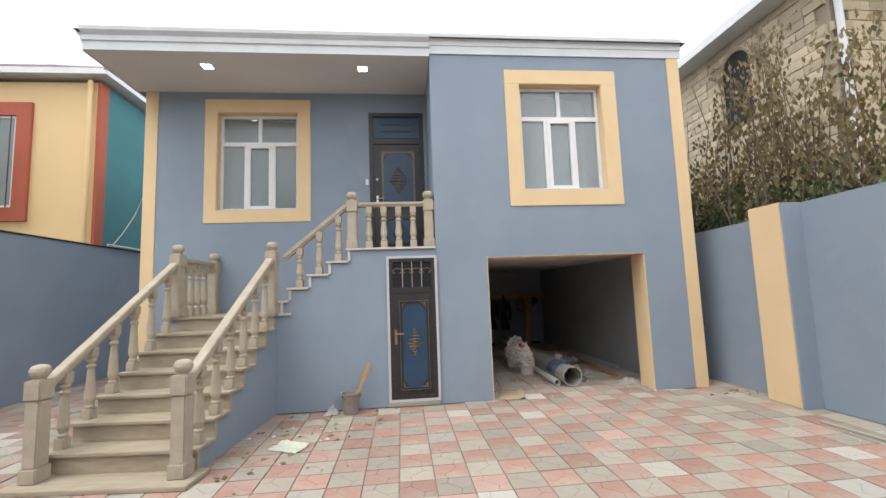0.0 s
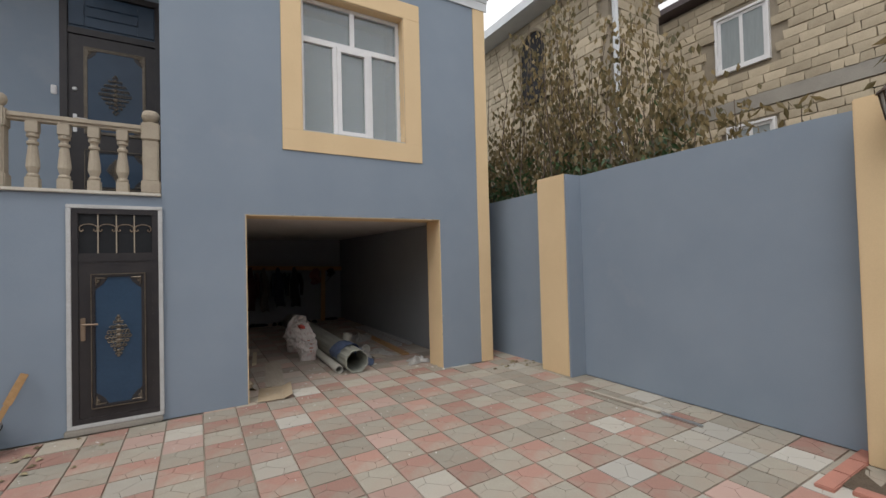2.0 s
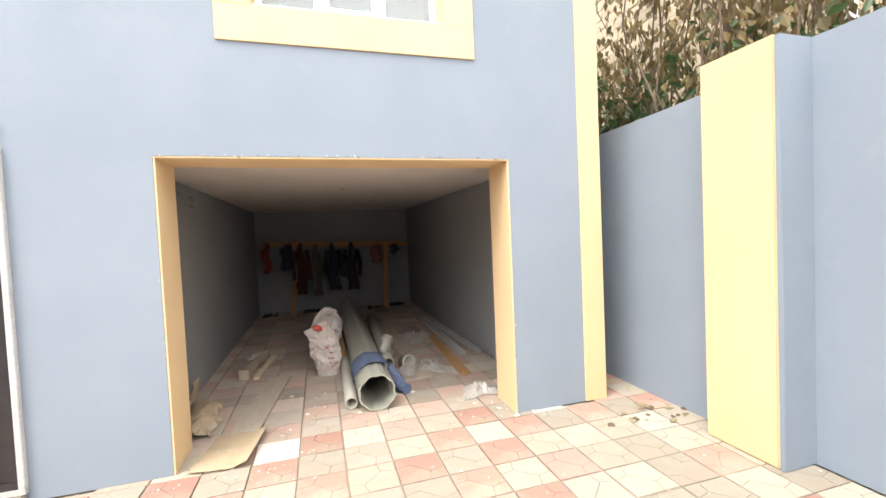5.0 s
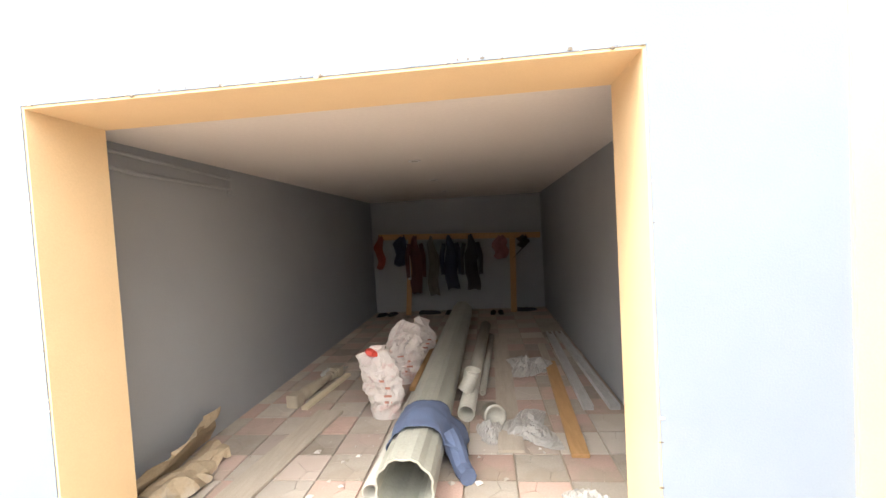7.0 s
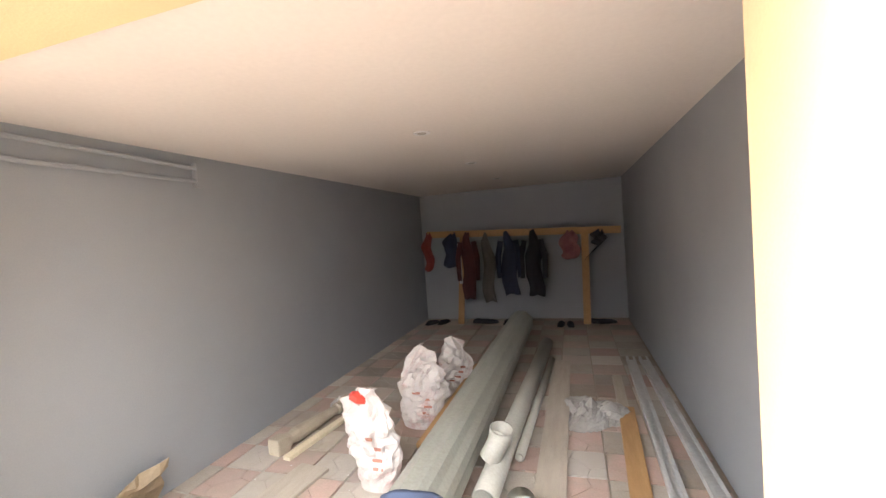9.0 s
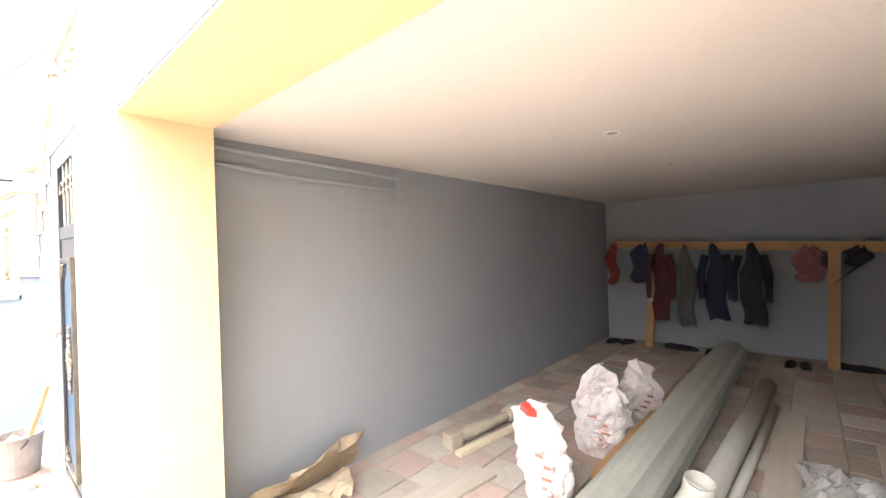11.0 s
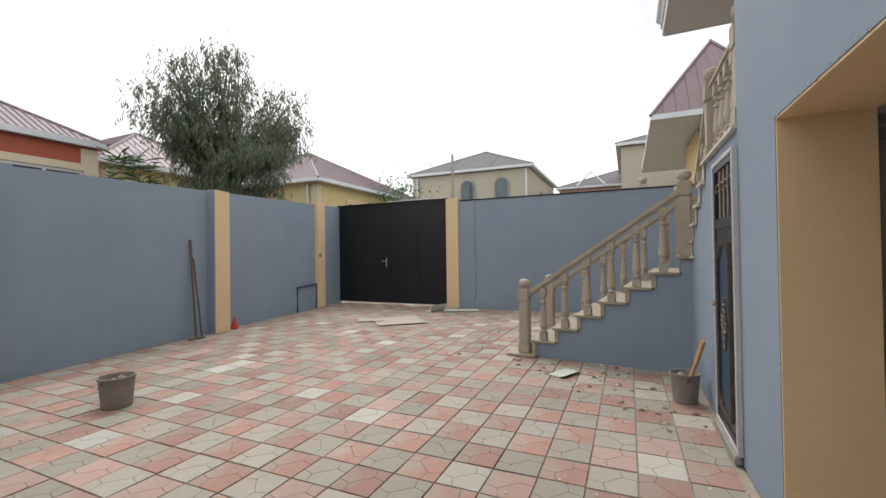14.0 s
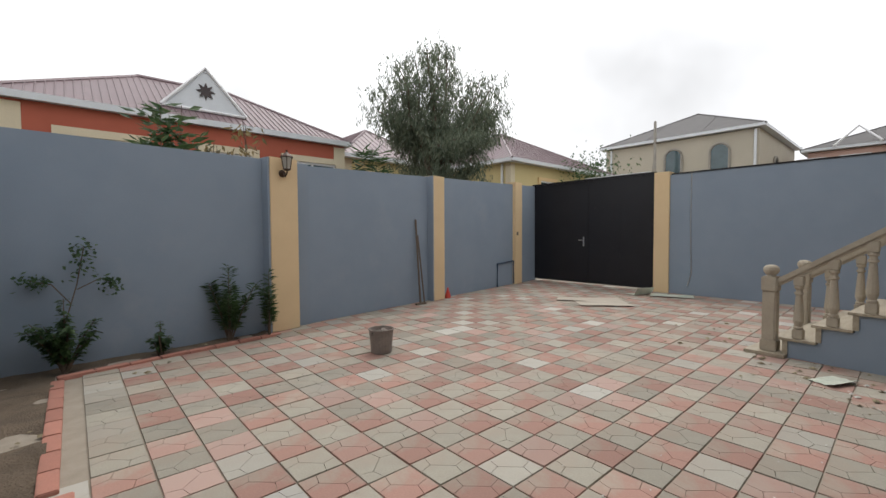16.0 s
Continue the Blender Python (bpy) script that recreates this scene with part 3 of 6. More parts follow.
# wall under the flights, faced blue
bm = bmesh.new()
for k in range(1, 7):
    part("flight_core", turned(SLANT, one_box(-WIDTH + 0.02, 0.0, 0.02 + TREAD * (k - 1), 0.02 + TREAD * k, 0, 0.04 + RISE * k - 0.03)), BLUE, stairs)
box(bm, -WIDTH + 0.02, 0.0, 0.02 + TREAD * 6, 1.95, 0, 0.04 + RISE * 7 - 0.03)
part("flight_core", turned(SLANT, bm), BLUE, stairs)
part("flight_core", one_box(-3.0, -1.58, 0.002, REC, 0, 0.04 + RISE * 7 - 0.03), BLUE, stairs)
for k in range(8, 13):
    x0 = max(-1.58, -1.73 + (k - 8) * 0.272)
    part("flight_core", one_box(x0, BX0 if k == 12 else -1.73 + (k - 7) * 0.272, 0.004, REC, 1.2, LAND - RISE_UP * (12 - k) - 0.03), BLUE, stairs)
DX0, DX1, DZ = -0.1, 0.626, 2.10
part("plinth", turned(SLANT, one_box(-WIDTH - 0.12, 0.12, -0.34, 0.05, 0, 0.04, 0.006)), STEP, stairs)
for k in range(1, 7):
    z = 0.04 + RISE * k
    part("riser", turned(SLANT, one_box(-WIDTH, 0.004, TREAD * (k - 1), TREAD * (k - 1) + 0.018, z - RISE, z - 0.03, 0.002)), STEP, stairs)
    part("tread", turned(SLANT, one_box(-WIDTH - 0.02, 0.03, TREAD * (k - 1) - 0.035, TREAD * k + 0.01, z - 0.03, z, 0.004)), STEP, stairs)
    part("side_trim", turned(SLANT, one_box(0.002, 0.016, TREAD * (k - 1) + 0.004, TREAD * (k - 1) + 0.05, z - RISE, z - 0.03)), STEP, stairs)
z = 0.04 + RISE * 7
part("riser", turned(SLANT, one_box(-WIDTH, 0.004, TREAD * 6, TREAD * 6 + 0.018, z - RISE, z - 0.03)), STEP, stairs)
part("tread", merge(turned(SLANT, one_box(-WIDTH - 0.02, 0.03, TREAD * 6 - 0.035, TREAD * 6 + 0.14, z - 0.03, z, 0.004)), one_box(-3.0, -1.43, 0.02, REC, z - 0.031, z - 0.001, 0.004)), STEP, stairs)
part("tread", one_box(-1.62, -1.43, -0.03, 0.03, z - 0.028, z + 0.001, 0.003), STEP_EDGE, stairs)
for k in range(8, 13):
    z, x0 = LAND - RISE_UP * (12 - k), max(-1.57, -1.73 + (k - 8) * 0.272)
    part("riser", one_box(x0, x0 + 0.018, -0.003, REC, z - RISE_UP, z - 0.03, 0.002), STEP, stairs)
    part("tread", one_box(x0 - 0.03, BX0 - 0.002 if k == 12 else -1.73 + (k - 7) * 0.272, -0.03, REC, z - 0.03, z, 0.004), STEP_EDGE, stairs)
    part("side_trim", one_box(x0, x0 + 0.035, -0.014, -0.003, z - RISE_UP, z - 0.03), STEP_EDGE, stairs)


def newel_mesh(h, s=0.068):
    """Square chamfered post with a waisted neck and a ball."""
    shaft = one_box(-s, s, -s, s, 0.12, h - 0.30, 0.014)
    foot = one_box(-s - 0.012, s + 0.012, -s - 0.012, s + 0.012, 0, 0.13, 0.01)
    head = one_box(-s - 0.01, s + 0.01, -s - 0.01, s + 0.01, h - 0.31, h - 0.135, 0.012)
    ball = lathe([(0.05, h - 0.14), (0.045, h - 0.118), (0.058, h - 0.108), (0.073, h - 0.085), (0.079, h - 0.06), (0.073, h - 0.03), (0.055, h - 0.01), (0.02, h)], 16)
    return merge(shaft, foot, head, ball)


def baluster_mesh(h, s=0.048):
    b = s
    prof = [(0.75 * b, 0.10), (0.95 * b, 0.115), (0.95 * b, 0.13), (0.7 * b, 0.14), (0.78 * b, 0.155), (1.05 * b, 0.20), (1.0 * b, 0.25), (0.72 * b, h * 0.62), (0.62 * b, h - 0.215),
            (0.9 * b, h - 0.205), (0.9 * b, h - 0.185), (0.62 * b, h - 0.175), (0.62 * b, h - 0.15), (0.95 * b, h - 0.138), (0.95 * b, h - 0.115), (0.7 * b, h - 0.1)]
    return merge(one_box(-b, b, -b, b, 0, 0.105, 0.006), lathe(prof, 12), one_box(-b * 0.92, b * 0.92, -b * 0.92, b * 0.92, h - 0.105, h, 0.006))


newel_data, baluster_data = {}, {}


def post(kind, h, parent, m):
    store = newel_data if kind == "newel_post" else baluster_data
    key = round(h, 2)
    if key not in store:
        ob = part(kind, newel_mesh(h) if kind == "newel_post" else baluster_mesh(h), STONE, parent, smooth=False)
        store[key] = ob.data
        ob.matrix_local = m
        return ob
    return piece(kind, store[key], parent, m)


def rail(p0, p1, parent, w=0.052, h=0.058):
    p0, p1 = Vector(p0), Vector(p1)
    d = p1 - p0
    length = d.length
    yaw, pitch = math.atan2(d.y, d.x), math.asin(d.z / length)
    bm = merge(one_box(0, length, -w, w, 0, h, 0.008), one_box(0, length, -w * 0.7, w * 0.7, -0.022, 0.001, 0.003))
    turned(Matrix.Translation(p0) @ Matrix.Rotation(yaw, 4, "Z") @ Matrix.Rotation(-pitch, 4, "Y"), bm)
    return part("handrail", bm, STONE, parent)


RT = 0.04 + RISE * 7
bal = holder("balustrade", "carved beige stone balustrade with ball-topped posts on the stairs", "balustrade")
for side in (-0.05, -WIDTH + 0.05):
    base = SLANT @ Vector((side, -0.13, 0.04))
    post("newel_post", 1.01, bal, pose(*base, 0, 0, -5.7))
    top = SLANT @ Vector((side, TREAD * 6 + 0.07, RT))
    if side < -1:
        top.y -= 0.04
    post("newel_post", 1.0, bal, pose(top.x, top.y, RT, 0, 0, -5.7))
    rail(SLANT @ Vector((side, -0.07, 0.82)), SLANT @ Vector((side, TREAD * 6 + 0.02, RT + 0.72)), bal)
    for k in range(1, 7):
        y = TREAD * (k - 1) + 0.13
        under = 0.82 + (RT + 0.72 - 0.82) * (y + 0.07) / (TREAD * 6 + 0.09) - 0.02
        post("baluster", under - 0.04 - RISE * k, bal, SLANT @ pose(side, y, 0.04 + RISE * k))
# left end of the half landing
lx = (SLANT @ Vector((-WIDTH + 0.05, TREAD * 6, 0))).x
post("newel_post", 0.98, bal, pose(lx + 0.02, 1.12, RT))
rail((lx + 0.01, 0.03, RT + 0.76), (lx + 0.02, 1.06, RT + 0.76), bal)
for k in range(4):
    post("baluster", 0.74, bal, pose(lx + 0.015, 0.2 + k * 0.2, RT))
# upper flight and porch
N4X, N5X = -0.58, 0.535
for x in (N4X, N5X):
    post("newel_post", 0.84, bal, pose(x, 0.075, LAND))
rail((-1.53, 0.075, RT + 0.76), (N4X - 0.06, 0.075, LAND + 0.62), bal)
rail((N4X + 0.06, 0.075, LAND + 0.63), (N5X - 0.06, 0.075, LAND + 0.63), bal, 0.05, 0.045)
for k in range(3):
    x, zz = -1.46 + 0.272 * (k + 0.5), LAND - RISE_UP * (3 - k)
    under = RT + 0.76 + (LAND + 0.62 - RT - 0.76) * (x + 1.53) / (N4X - 0.06 + 1.53) - 0.02
    post("baluster", under - zz, bal, pose(x, 0.075, zz))
for k in range(4):
    post("baluster", 0.61, bal, pose(N4X + 0.24 + k * 0.215, 0.075, LAND))


# ---- doors ----
def scroll_ornament(cx, cz, y, w, h, parent):
    """A cast rosette with curled leaves, proud of the panel."""
    parts = []
    for k in range(9):
        s = (k / 8) * 2 - 1
        r = 0.011 + 0.012 * (1 - abs(s))
        parts.append(turned(Matrix.Translation((cx, y, cz + s * h / 2)) @ Matrix.Diagonal((1.1, 0.55, 1.2, 1)) @ Matrix.Rotation(radians(90), 4, "X"), lathe([(r * 0.3, -0.02), (r, -0.005), (r, 0.005), (r * 0.3, 0.02)], 8)))
    for k in range(9):
        zz = (k - 4) / 4.4
        half = w / 2 * (1 - abs(zz)) ** 0.75
        n = max(1, round(half / 0.028))
        for i in range(n):
            for sx in (-1, 1):
                ox, rr = sx * half * (i + 0.75) / n, 0.017 * (1.1 - 0.35 * abs(zz))
                curl = [(cx + ox + sx * rr * (1 - 0.07 * q) * math.cos(q * 0.75 + k), y - 0.004 - 0.001 * (q % 3), cz + zz * h / 2 + rr * (1 - 0.07 * q) * math.sin(q * 0.75 + k)) for q in range(9)]
                parts.append(tube(curl, [0.0065 - 0.0004 * q for q in range(9)], 5))
    return part("ornament", merge(*parts), BRONZE, parent, "cast bronze-coloured scroll ornament")


def moulded_panel(parent, x0, x1, z0, z1, y, mat=None):
    part("panel", one_box(x0, x1, y - 0.006, y + 0.004, z0, z1, 0.002), DOOR_BLUE, parent, "blue pressed metal panel")
    part("moulding", merge(*ring_frame(x0 - 0.02, x1 + 0.02, z0 - 0.02, z1 + 0.02, 0.024, y - 0.02, y, 0.006)), mat or DOOR, parent)
    part("moulding_edge", merge(*ring_frame(x0 - 0.028, x1 + 0.028, z0 - 0.028, z1 + 0.028, 0.008, y - 0.024, y, 0.002)), BRONZE, parent, "thin bronze-coloured edge")
    cut = []
    for sx, cx in ((1, x0), (-1, x1)):
        for sz, cz in ((1, z0), (-1, z1)):
            wedge = bmesh.new()
            lo, hi = [[wedge.verts.new((cx + sx * a, yy, cz + sz * b)) for a, b in ((0.0, 0.0), (0.10, 0.0), (0.075, 0.05), (0.045, 0.085), (0.0, 0.12))] for yy in (y - 0.010, y)]
            wedge.faces.new(lo)
            wedge.faces.new(hi[::-1])
            for i in range(5):
                wedge.faces.new((lo[i], lo[(i + 1) % 5], hi[(i + 1) % 5], hi[i]))
            cut.append(wedge)
    part("panel_corner", merge(*cut), DOOR, parent, "dark rounded panel corners")
    corner = []
    for sx, cx in ((1, x0), (-1, x1)):
        for sz, cz in ((1, z0), (-1, z1)):
            for k in range(3):
                a = [(cx + sx * (0.008 + 0.075 * i / 5 if k == 0 else 0.02 + 0.012 * math.cos(i) if k == 2 else 0.012), y - 0.016,
                      cz + sz * (0.012 if k == 0 else 0.008 + 0.075 * i / 5 if k == 1 else 0.03 + 0.02 * math.sin(i))) for i in range(6)]
                corner.append(tube(a, [0.011 - 0.0013 * i for i in range(6)], 5))
    part("corner_ornament", merge(*corner), BRONZE, parent, "bronze-coloured corner scrolls")


def lever_handle(x, z, y, parent, sx=1, mat=None):
    p = part("door_handle", merge(one_box(x - 0.018, x + 0.018, y - 0.012, y, z - 0.12, z + 0.09, 0.005), tube([(x, y - 0.01, z + 0.03), (x, y - 0.05, z + 0.03), (x + sx * 0.03, y - 0.055, z + 0.032), (x + sx * 0.115, y - 0.05, z + 0.026)], 0.009, 8)),
             mat or STEEL, parent, "metal lever handle on a long plate")
    return p


d1 = tagged(part("door_1", merge(*ring_frame(DX0, DX1, 0.06, DZ, 0.035, -0.035, 0.0, 0.004)), TRIM_WHITE), "dark metal cellar door with blue panel and barred light, closed", "door", kind="structure")
d1f = part("door_frame", merge(*ring_frame(DX0 + 0.035, DX1 - 0.035, 0.095, DZ - 0.035, 0.05, -0.028, -0.002, 0.003), one_box(DX0 + 0.08, DX1 - 0.08, -0.026, -0.002, 1.57, 1.65, 0.003)), DOOR, d1)
part("leaf", one_box(DX0 + 0.085, DX1 - 0.085, -0.02, -0.002, 0.145, 1.57, 0.002), DOOR, d1, "dark metal door leaf")
moulded_panel(d1, DX0 + 0.20, DX1 - 0.17, 0.25, 1.43, -0.02)
scroll_ornament((DX0 + DX1) / 2 + 0.01, 0.87, -0.03, 0.18, 0.37, d1)
lever_handle(DX0 + 0.115, 0.97, -0.02, d1, 1, HANDLE)
part("light_opening", one_box(DX0 + 0.085, DX1 - 0.085, -0.007, -0.003, 1.65, DZ - 0.085), BARRED_GLASS, d1, "dark glass of the barred light")
for k in range(3):
    x = DX0 + 0.226 + k * 0.137
    part("bar", tube([(x, -0.017, 1.65), (x, -0.017, DZ - 0.085)], 0.0055, 6), STONE, d1, "pale painted iron bar")
for k in range(4):
    x0, w = DX0 + 0.094 + 0.137 * k, 0.127
    arc = [(x0 + w * (0.5 - 0.5 * math.cos(math.pi * i / 10)), -0.02, 1.885 + 0.036 * math.sin(math.pi * i / 10)) for i in range(11)]
    curl = [(0.0, -0.02), (0.012, -0.032), (0.026, -0.024), (0.022, -0.01)]
    way = [(x0 + a, -0.02, 1.885 + b) for a, b in curl[::-1]] + arc + [(x0 + w - a, -0.02, 1.885 + b) for a, b in curl]
    part("scroll_bar", tube(way, 0.0045, 5), HANDLE, d1, "curled iron scroll")
t = part("sill_door", one_box(DX0 - 0.02, DX1 - 0.01, -0.05, -0.002, 0.0, 0.058, 0.01), CONCRETE)
tagged(t, "chipped plaster threshold under the cellar door", "sill", kind="structure")

UX0, UX1, UZ = -0.40, 0.57, 4.80
d2 = tagged(part("door_2", merge(*ring_frame(UX0 + 0.002, UX1 - 0.002, LAND + 0.002, UZ - 0.002, 0.07, REC - 0.01, REC + 0.1, 0.005)), DOOR), "dark metal entrance door with blue ornamented panels, closed", "door", kind="structure")
part("leaf", one_box(UX0 + 0.072, UX1 - 0.072, REC + 0.02, REC + 0.08, LAND + 0.072, 4.22, 0.003), DOOR, d2)
part("transom", one_box(UX0 + 0.072, UX1 - 0.072, REC + 0.0, REC + 0.08, 4.225, 4.30, 0.004), DOOR, d2)
part("transom_panel", one_box(UX0 + 0.072, UX1 - 0.072, REC + 0.03, REC + 0.06, 4.30, UZ - 0.072, 0.004), DOOR_BLUE, d2)
part("transom_slats", merge(*[one_box(UX0 + 0.24, UX1 - 0.24, REC + 0.012, REC + 0.03, 4.33 + k * 0.125, 4.42 + k * 0.125, 0.006) for k in range(3)],
                            one_box(UX0 + 0.08, UX0 + 0.22, REC + 0.012, REC + 0.03, 4.33, 4.67, 0.006), one_box(UX1 - 0.22, UX1 - 0.08, REC + 0.012, REC + 0.03, 4.33, 4.67, 0.006)), DOOR_BLUE, d2)
moulded_panel(d2, UX0 + 0.24, UX1 - 0.2, 3.10, 4.06, REC + 0.02, BRONZE)
moulded_panel(d2, UX0 + 0.24, UX1 - 0.2, LAND + 0.22, 2.86, REC + 0.02)
scroll_ornament((UX0 + UX1) / 2 + 0.02, 3.56, REC + 0.005, 0.30, 0.46, d2)
scroll_ornament((UX0 + UX1) / 2 + 0.02, 2.66, REC + 0.005, 0.16, 0.24, d2)
lever_handle(UX0 + 0.13, 3.20, REC + 0.02, d2)
part("lock", turned(Matrix.Translation((UX0 + 0.13, REC + 0.018, 3.58)) @ Matrix.Rotation(radians(90), 4, "X"), lathe([(0.024, 0), (0.024, 0.008), (0.012, 0.014)], 14)), STEEL, d2)
part("doorbell", one_box(UX0 - 0.07, UX0 - 0.02, REC - 0.025, REC, 3.48, 3.58, 0.006), WHITE, d2, "white doorbell box")

# ---- yard walls ----
wall_gate = tagged(part("wall_gate_side", holed(-8.95, 9.0, 0, 2.78, W_X - 0.2, W_X, [(-8.66, -5.04, -1, 3)], "y"), BLUE), "blue rendered yard wall beside the gate", "wall", kind="structure")
part("coping", one_box(W_X - 0.22, W_X + 0.015, -4.67, 9.0, 2.78, 2.81, 0.004), DARK, wall_gate, "dark coping strip")
t = part("pillar_gate", one_box(W_X - 0.25, W_X + 0.05, -5.04, -4.70, 0, 2.86, 0.006), YELLOW)
tagged(t, "ochre yellow painted gate pillar", "pillar", kind="structure")
gate = tagged(part("gate", one_box(W_X - 0.12, W_X - 0.08, -8.655, -5.045, 0.05, 2.88, 0.004), GATE), "closed black sheet metal double gate", "gate", kind="structure")
part("gate_rail", one_box(W_X - 0.13, W_X - 0.06, -8.655, -5.045, 2.85, 2.90, 0.004), GATE, gate)
part("meeting_strip", one_box(W_X - 0.081, W_X - 0.07, -6.88, -6.82, 0.06, 2.85, 0.003), GATE, gate)
part("wicket_seam", merge(*ring_frame(0, 0.9, 0.1, 2.1, 0.012, -0.006, 0, 0.001)), GATE, gate).matrix_local = pose(W_X - 0.078, -6.82, 0.02, 0, 0, 90)
gh = part("gate_handle", merge(one_box(-0.02, 0.02, -0.012, 0, -0.14, 0.12, 0.004), tube([(0, -0.01, 0.03), (0, -0.055, 0.03), (-0.13, -0.055, 0.03)], 0.011, 8)), STEEL, gate, "steel lever handle")
gh.matrix_local = pose(W_X - 0.078, -6.95, 1.2, 0, 0, 90)
part("gate_lid", one_box(W_X - 0.16, W_X - 0.05, -6.9, -5.2, 2.905, 2.925), WHITE, gate, "pale capping strip")


def wall_between(name, p0, p1, thick, h0, h1, label):
    """A wall from p0 to p1 whose face is on that line; it stands back to the left of the way, with a slightly uneven top."""
    p0, p1 = Vector((*p0, 0)), Vector((*p1, 0))
    d = (p1 - p0)
    n = Vector((-d.y, d.x, 0)).normalized() * thick
    bm = bmesh.new()
    k = 14
    rows = []
    for i in range(k + 1):
        s = i / k
        q = p0 + d * s
        top = h0 + (h1 - h0) * s + 0.012 * noise.noise(Vector((q.x * 2.3, q.y * 2.3, 1)))
        rows.append([bm.verts.new(q), bm.verts.new(q + Vector((0, 0, top))), bm.verts.new(q + n + Vector((0, 0, top))), bm.verts.new(q + n)])
    for a, b in zip(rows, rows[1:]):
        for j in range(4):
            bm.faces.new((a[j], a[(j + 1) % 4], b[(j + 1) % 4], b[j]))
    bm.faces.new(rows[0])
    bm.faces.new(rows[-1][::-1])
    return tagged(part(name, bm, BLUE), label, "wall", kind="structure")


wall_between("wall_south_1", (W_X - 0.15, -8.60), (1.45, -7.31), -0.2, 2.86, 2.52, "blue rendered yard wall")
wall_between("wall_south_2", (1.45, -7.28), (5.3, -6.90), -0.2, 2.54, 2.52, "blue rendered yard wall behind the flower bed")
wall_between("wall_east_yard_1", (E_X, -7.2), (E_X, -1.0), -0.2, 2.56, 2.53, "blue rendered side yard wall")
wall_between("wall_east_yard_2", (5.08, -1.0), (5.08, 8.0), -0.2, 2.42, 2.30, "blue rendered side yard wall")


def pillar(name, x0, x1, y0, y1, h, rz=0.0):
    b = turned(pose((x0 + x1) / 2, (y0 + y1) / 2, 0, 0, 0, rz), one_box(-(x1 - x0) / 2, (x1 - x0) / 2, -(y1 - y0) / 2, (y1 - y0) / 2, 0, h, 0.008))
    return tagged(part(name, b, YELLOW), "ochre yellow painted wall pillar", "pillar", kind="structure")


pillar("pillar_south_1", 1.70, 2.15, -7.42, -7.10, 2.56, 9)
pillar("pillar_south_2", -1.80, -1.43, -7.95, -7.66, 2.66, 9)
pillar("pillar_south_3", -5.35, -4.98, -8.62, -8.30, 2.86, 9)
pillar("pillar_east_1", 4.89, 5.28, -1.28, -0.80, 2.54)
pillar("pillar_east_2", 4.93, 5.28, -4.50, -3.95, 2.57)
for m, w, h in ((pose(4.89 + 0.2, -1.30, 0), 0.4, 2.53), (pose(2.165, -7.20, 0, 0, 0, 99), 0.3, 2.55), (pose(-1.425, -7.77, 0, 0, 0, 99), 0.28, 2.65)):
    t = part("pillar_side", turned(m, one_box(-w / 2, w / 2, -0.016, 0.016, 0, h, 0.004)), BLUE)
    tagged(t, "blue painted side of a wall pillar", "pillar", kind="structure")


def wall_lantern(m):
    h = tagged(part("wall_lantern", merge(turned(Matrix.Rotation(radians(90), 4, "X"), lathe([(0.055, 0), (0.055, 0.015), (0.03, 0.03)], 14)),
                                          tube([(0, -0.02, 0), (0, -0.09, -0.05), (0, -0.14, -0.01), (0, -0.14, 0.05)], 0.012, 7)), LAMP_METAL),
               "brown metal lantern with frosted glass on a pillar", "lamp", "wall lanterns")
    h.matrix_world = m
    part("shade", turned(pose(0, -0.14, 0.05), lathe([(0.05, 0.0), (0.078, 0.17)], 6)), LAMP_GLASS, h, "tapered frosted glass")
    part("cap", turned(pose(0, -0.14, 0.05), lathe([(0.10, 0.17), (0.095, 0.185), (0.03, 0.235), (0.015, 0.25), (0.018, 0.275)], 6)), LAMP_METAL, h)
    part("cage", turned(pose(0, -0.14, 0.05), merge(*[tube([(0.054 * math.cos(a), 0.054 * math.sin(a), 0), (0.082 * math.cos(a), 0.082 * math.sin(a), 0.17)], 0.006, 4) for a in [i * math.pi / 3 for i in range(6)]],
                                                    lathe([(0.03, -0.02), (0.058, -0.005), (0.058, 0.005)], 6))), LAMP_METAL, h)
    return h


wall_lantern(pose(1.93, -7.10, 2.33, 0, 0, 189))
wall_lantern(pose(4.93, -4.2, 2.30, 0, 0, -90))


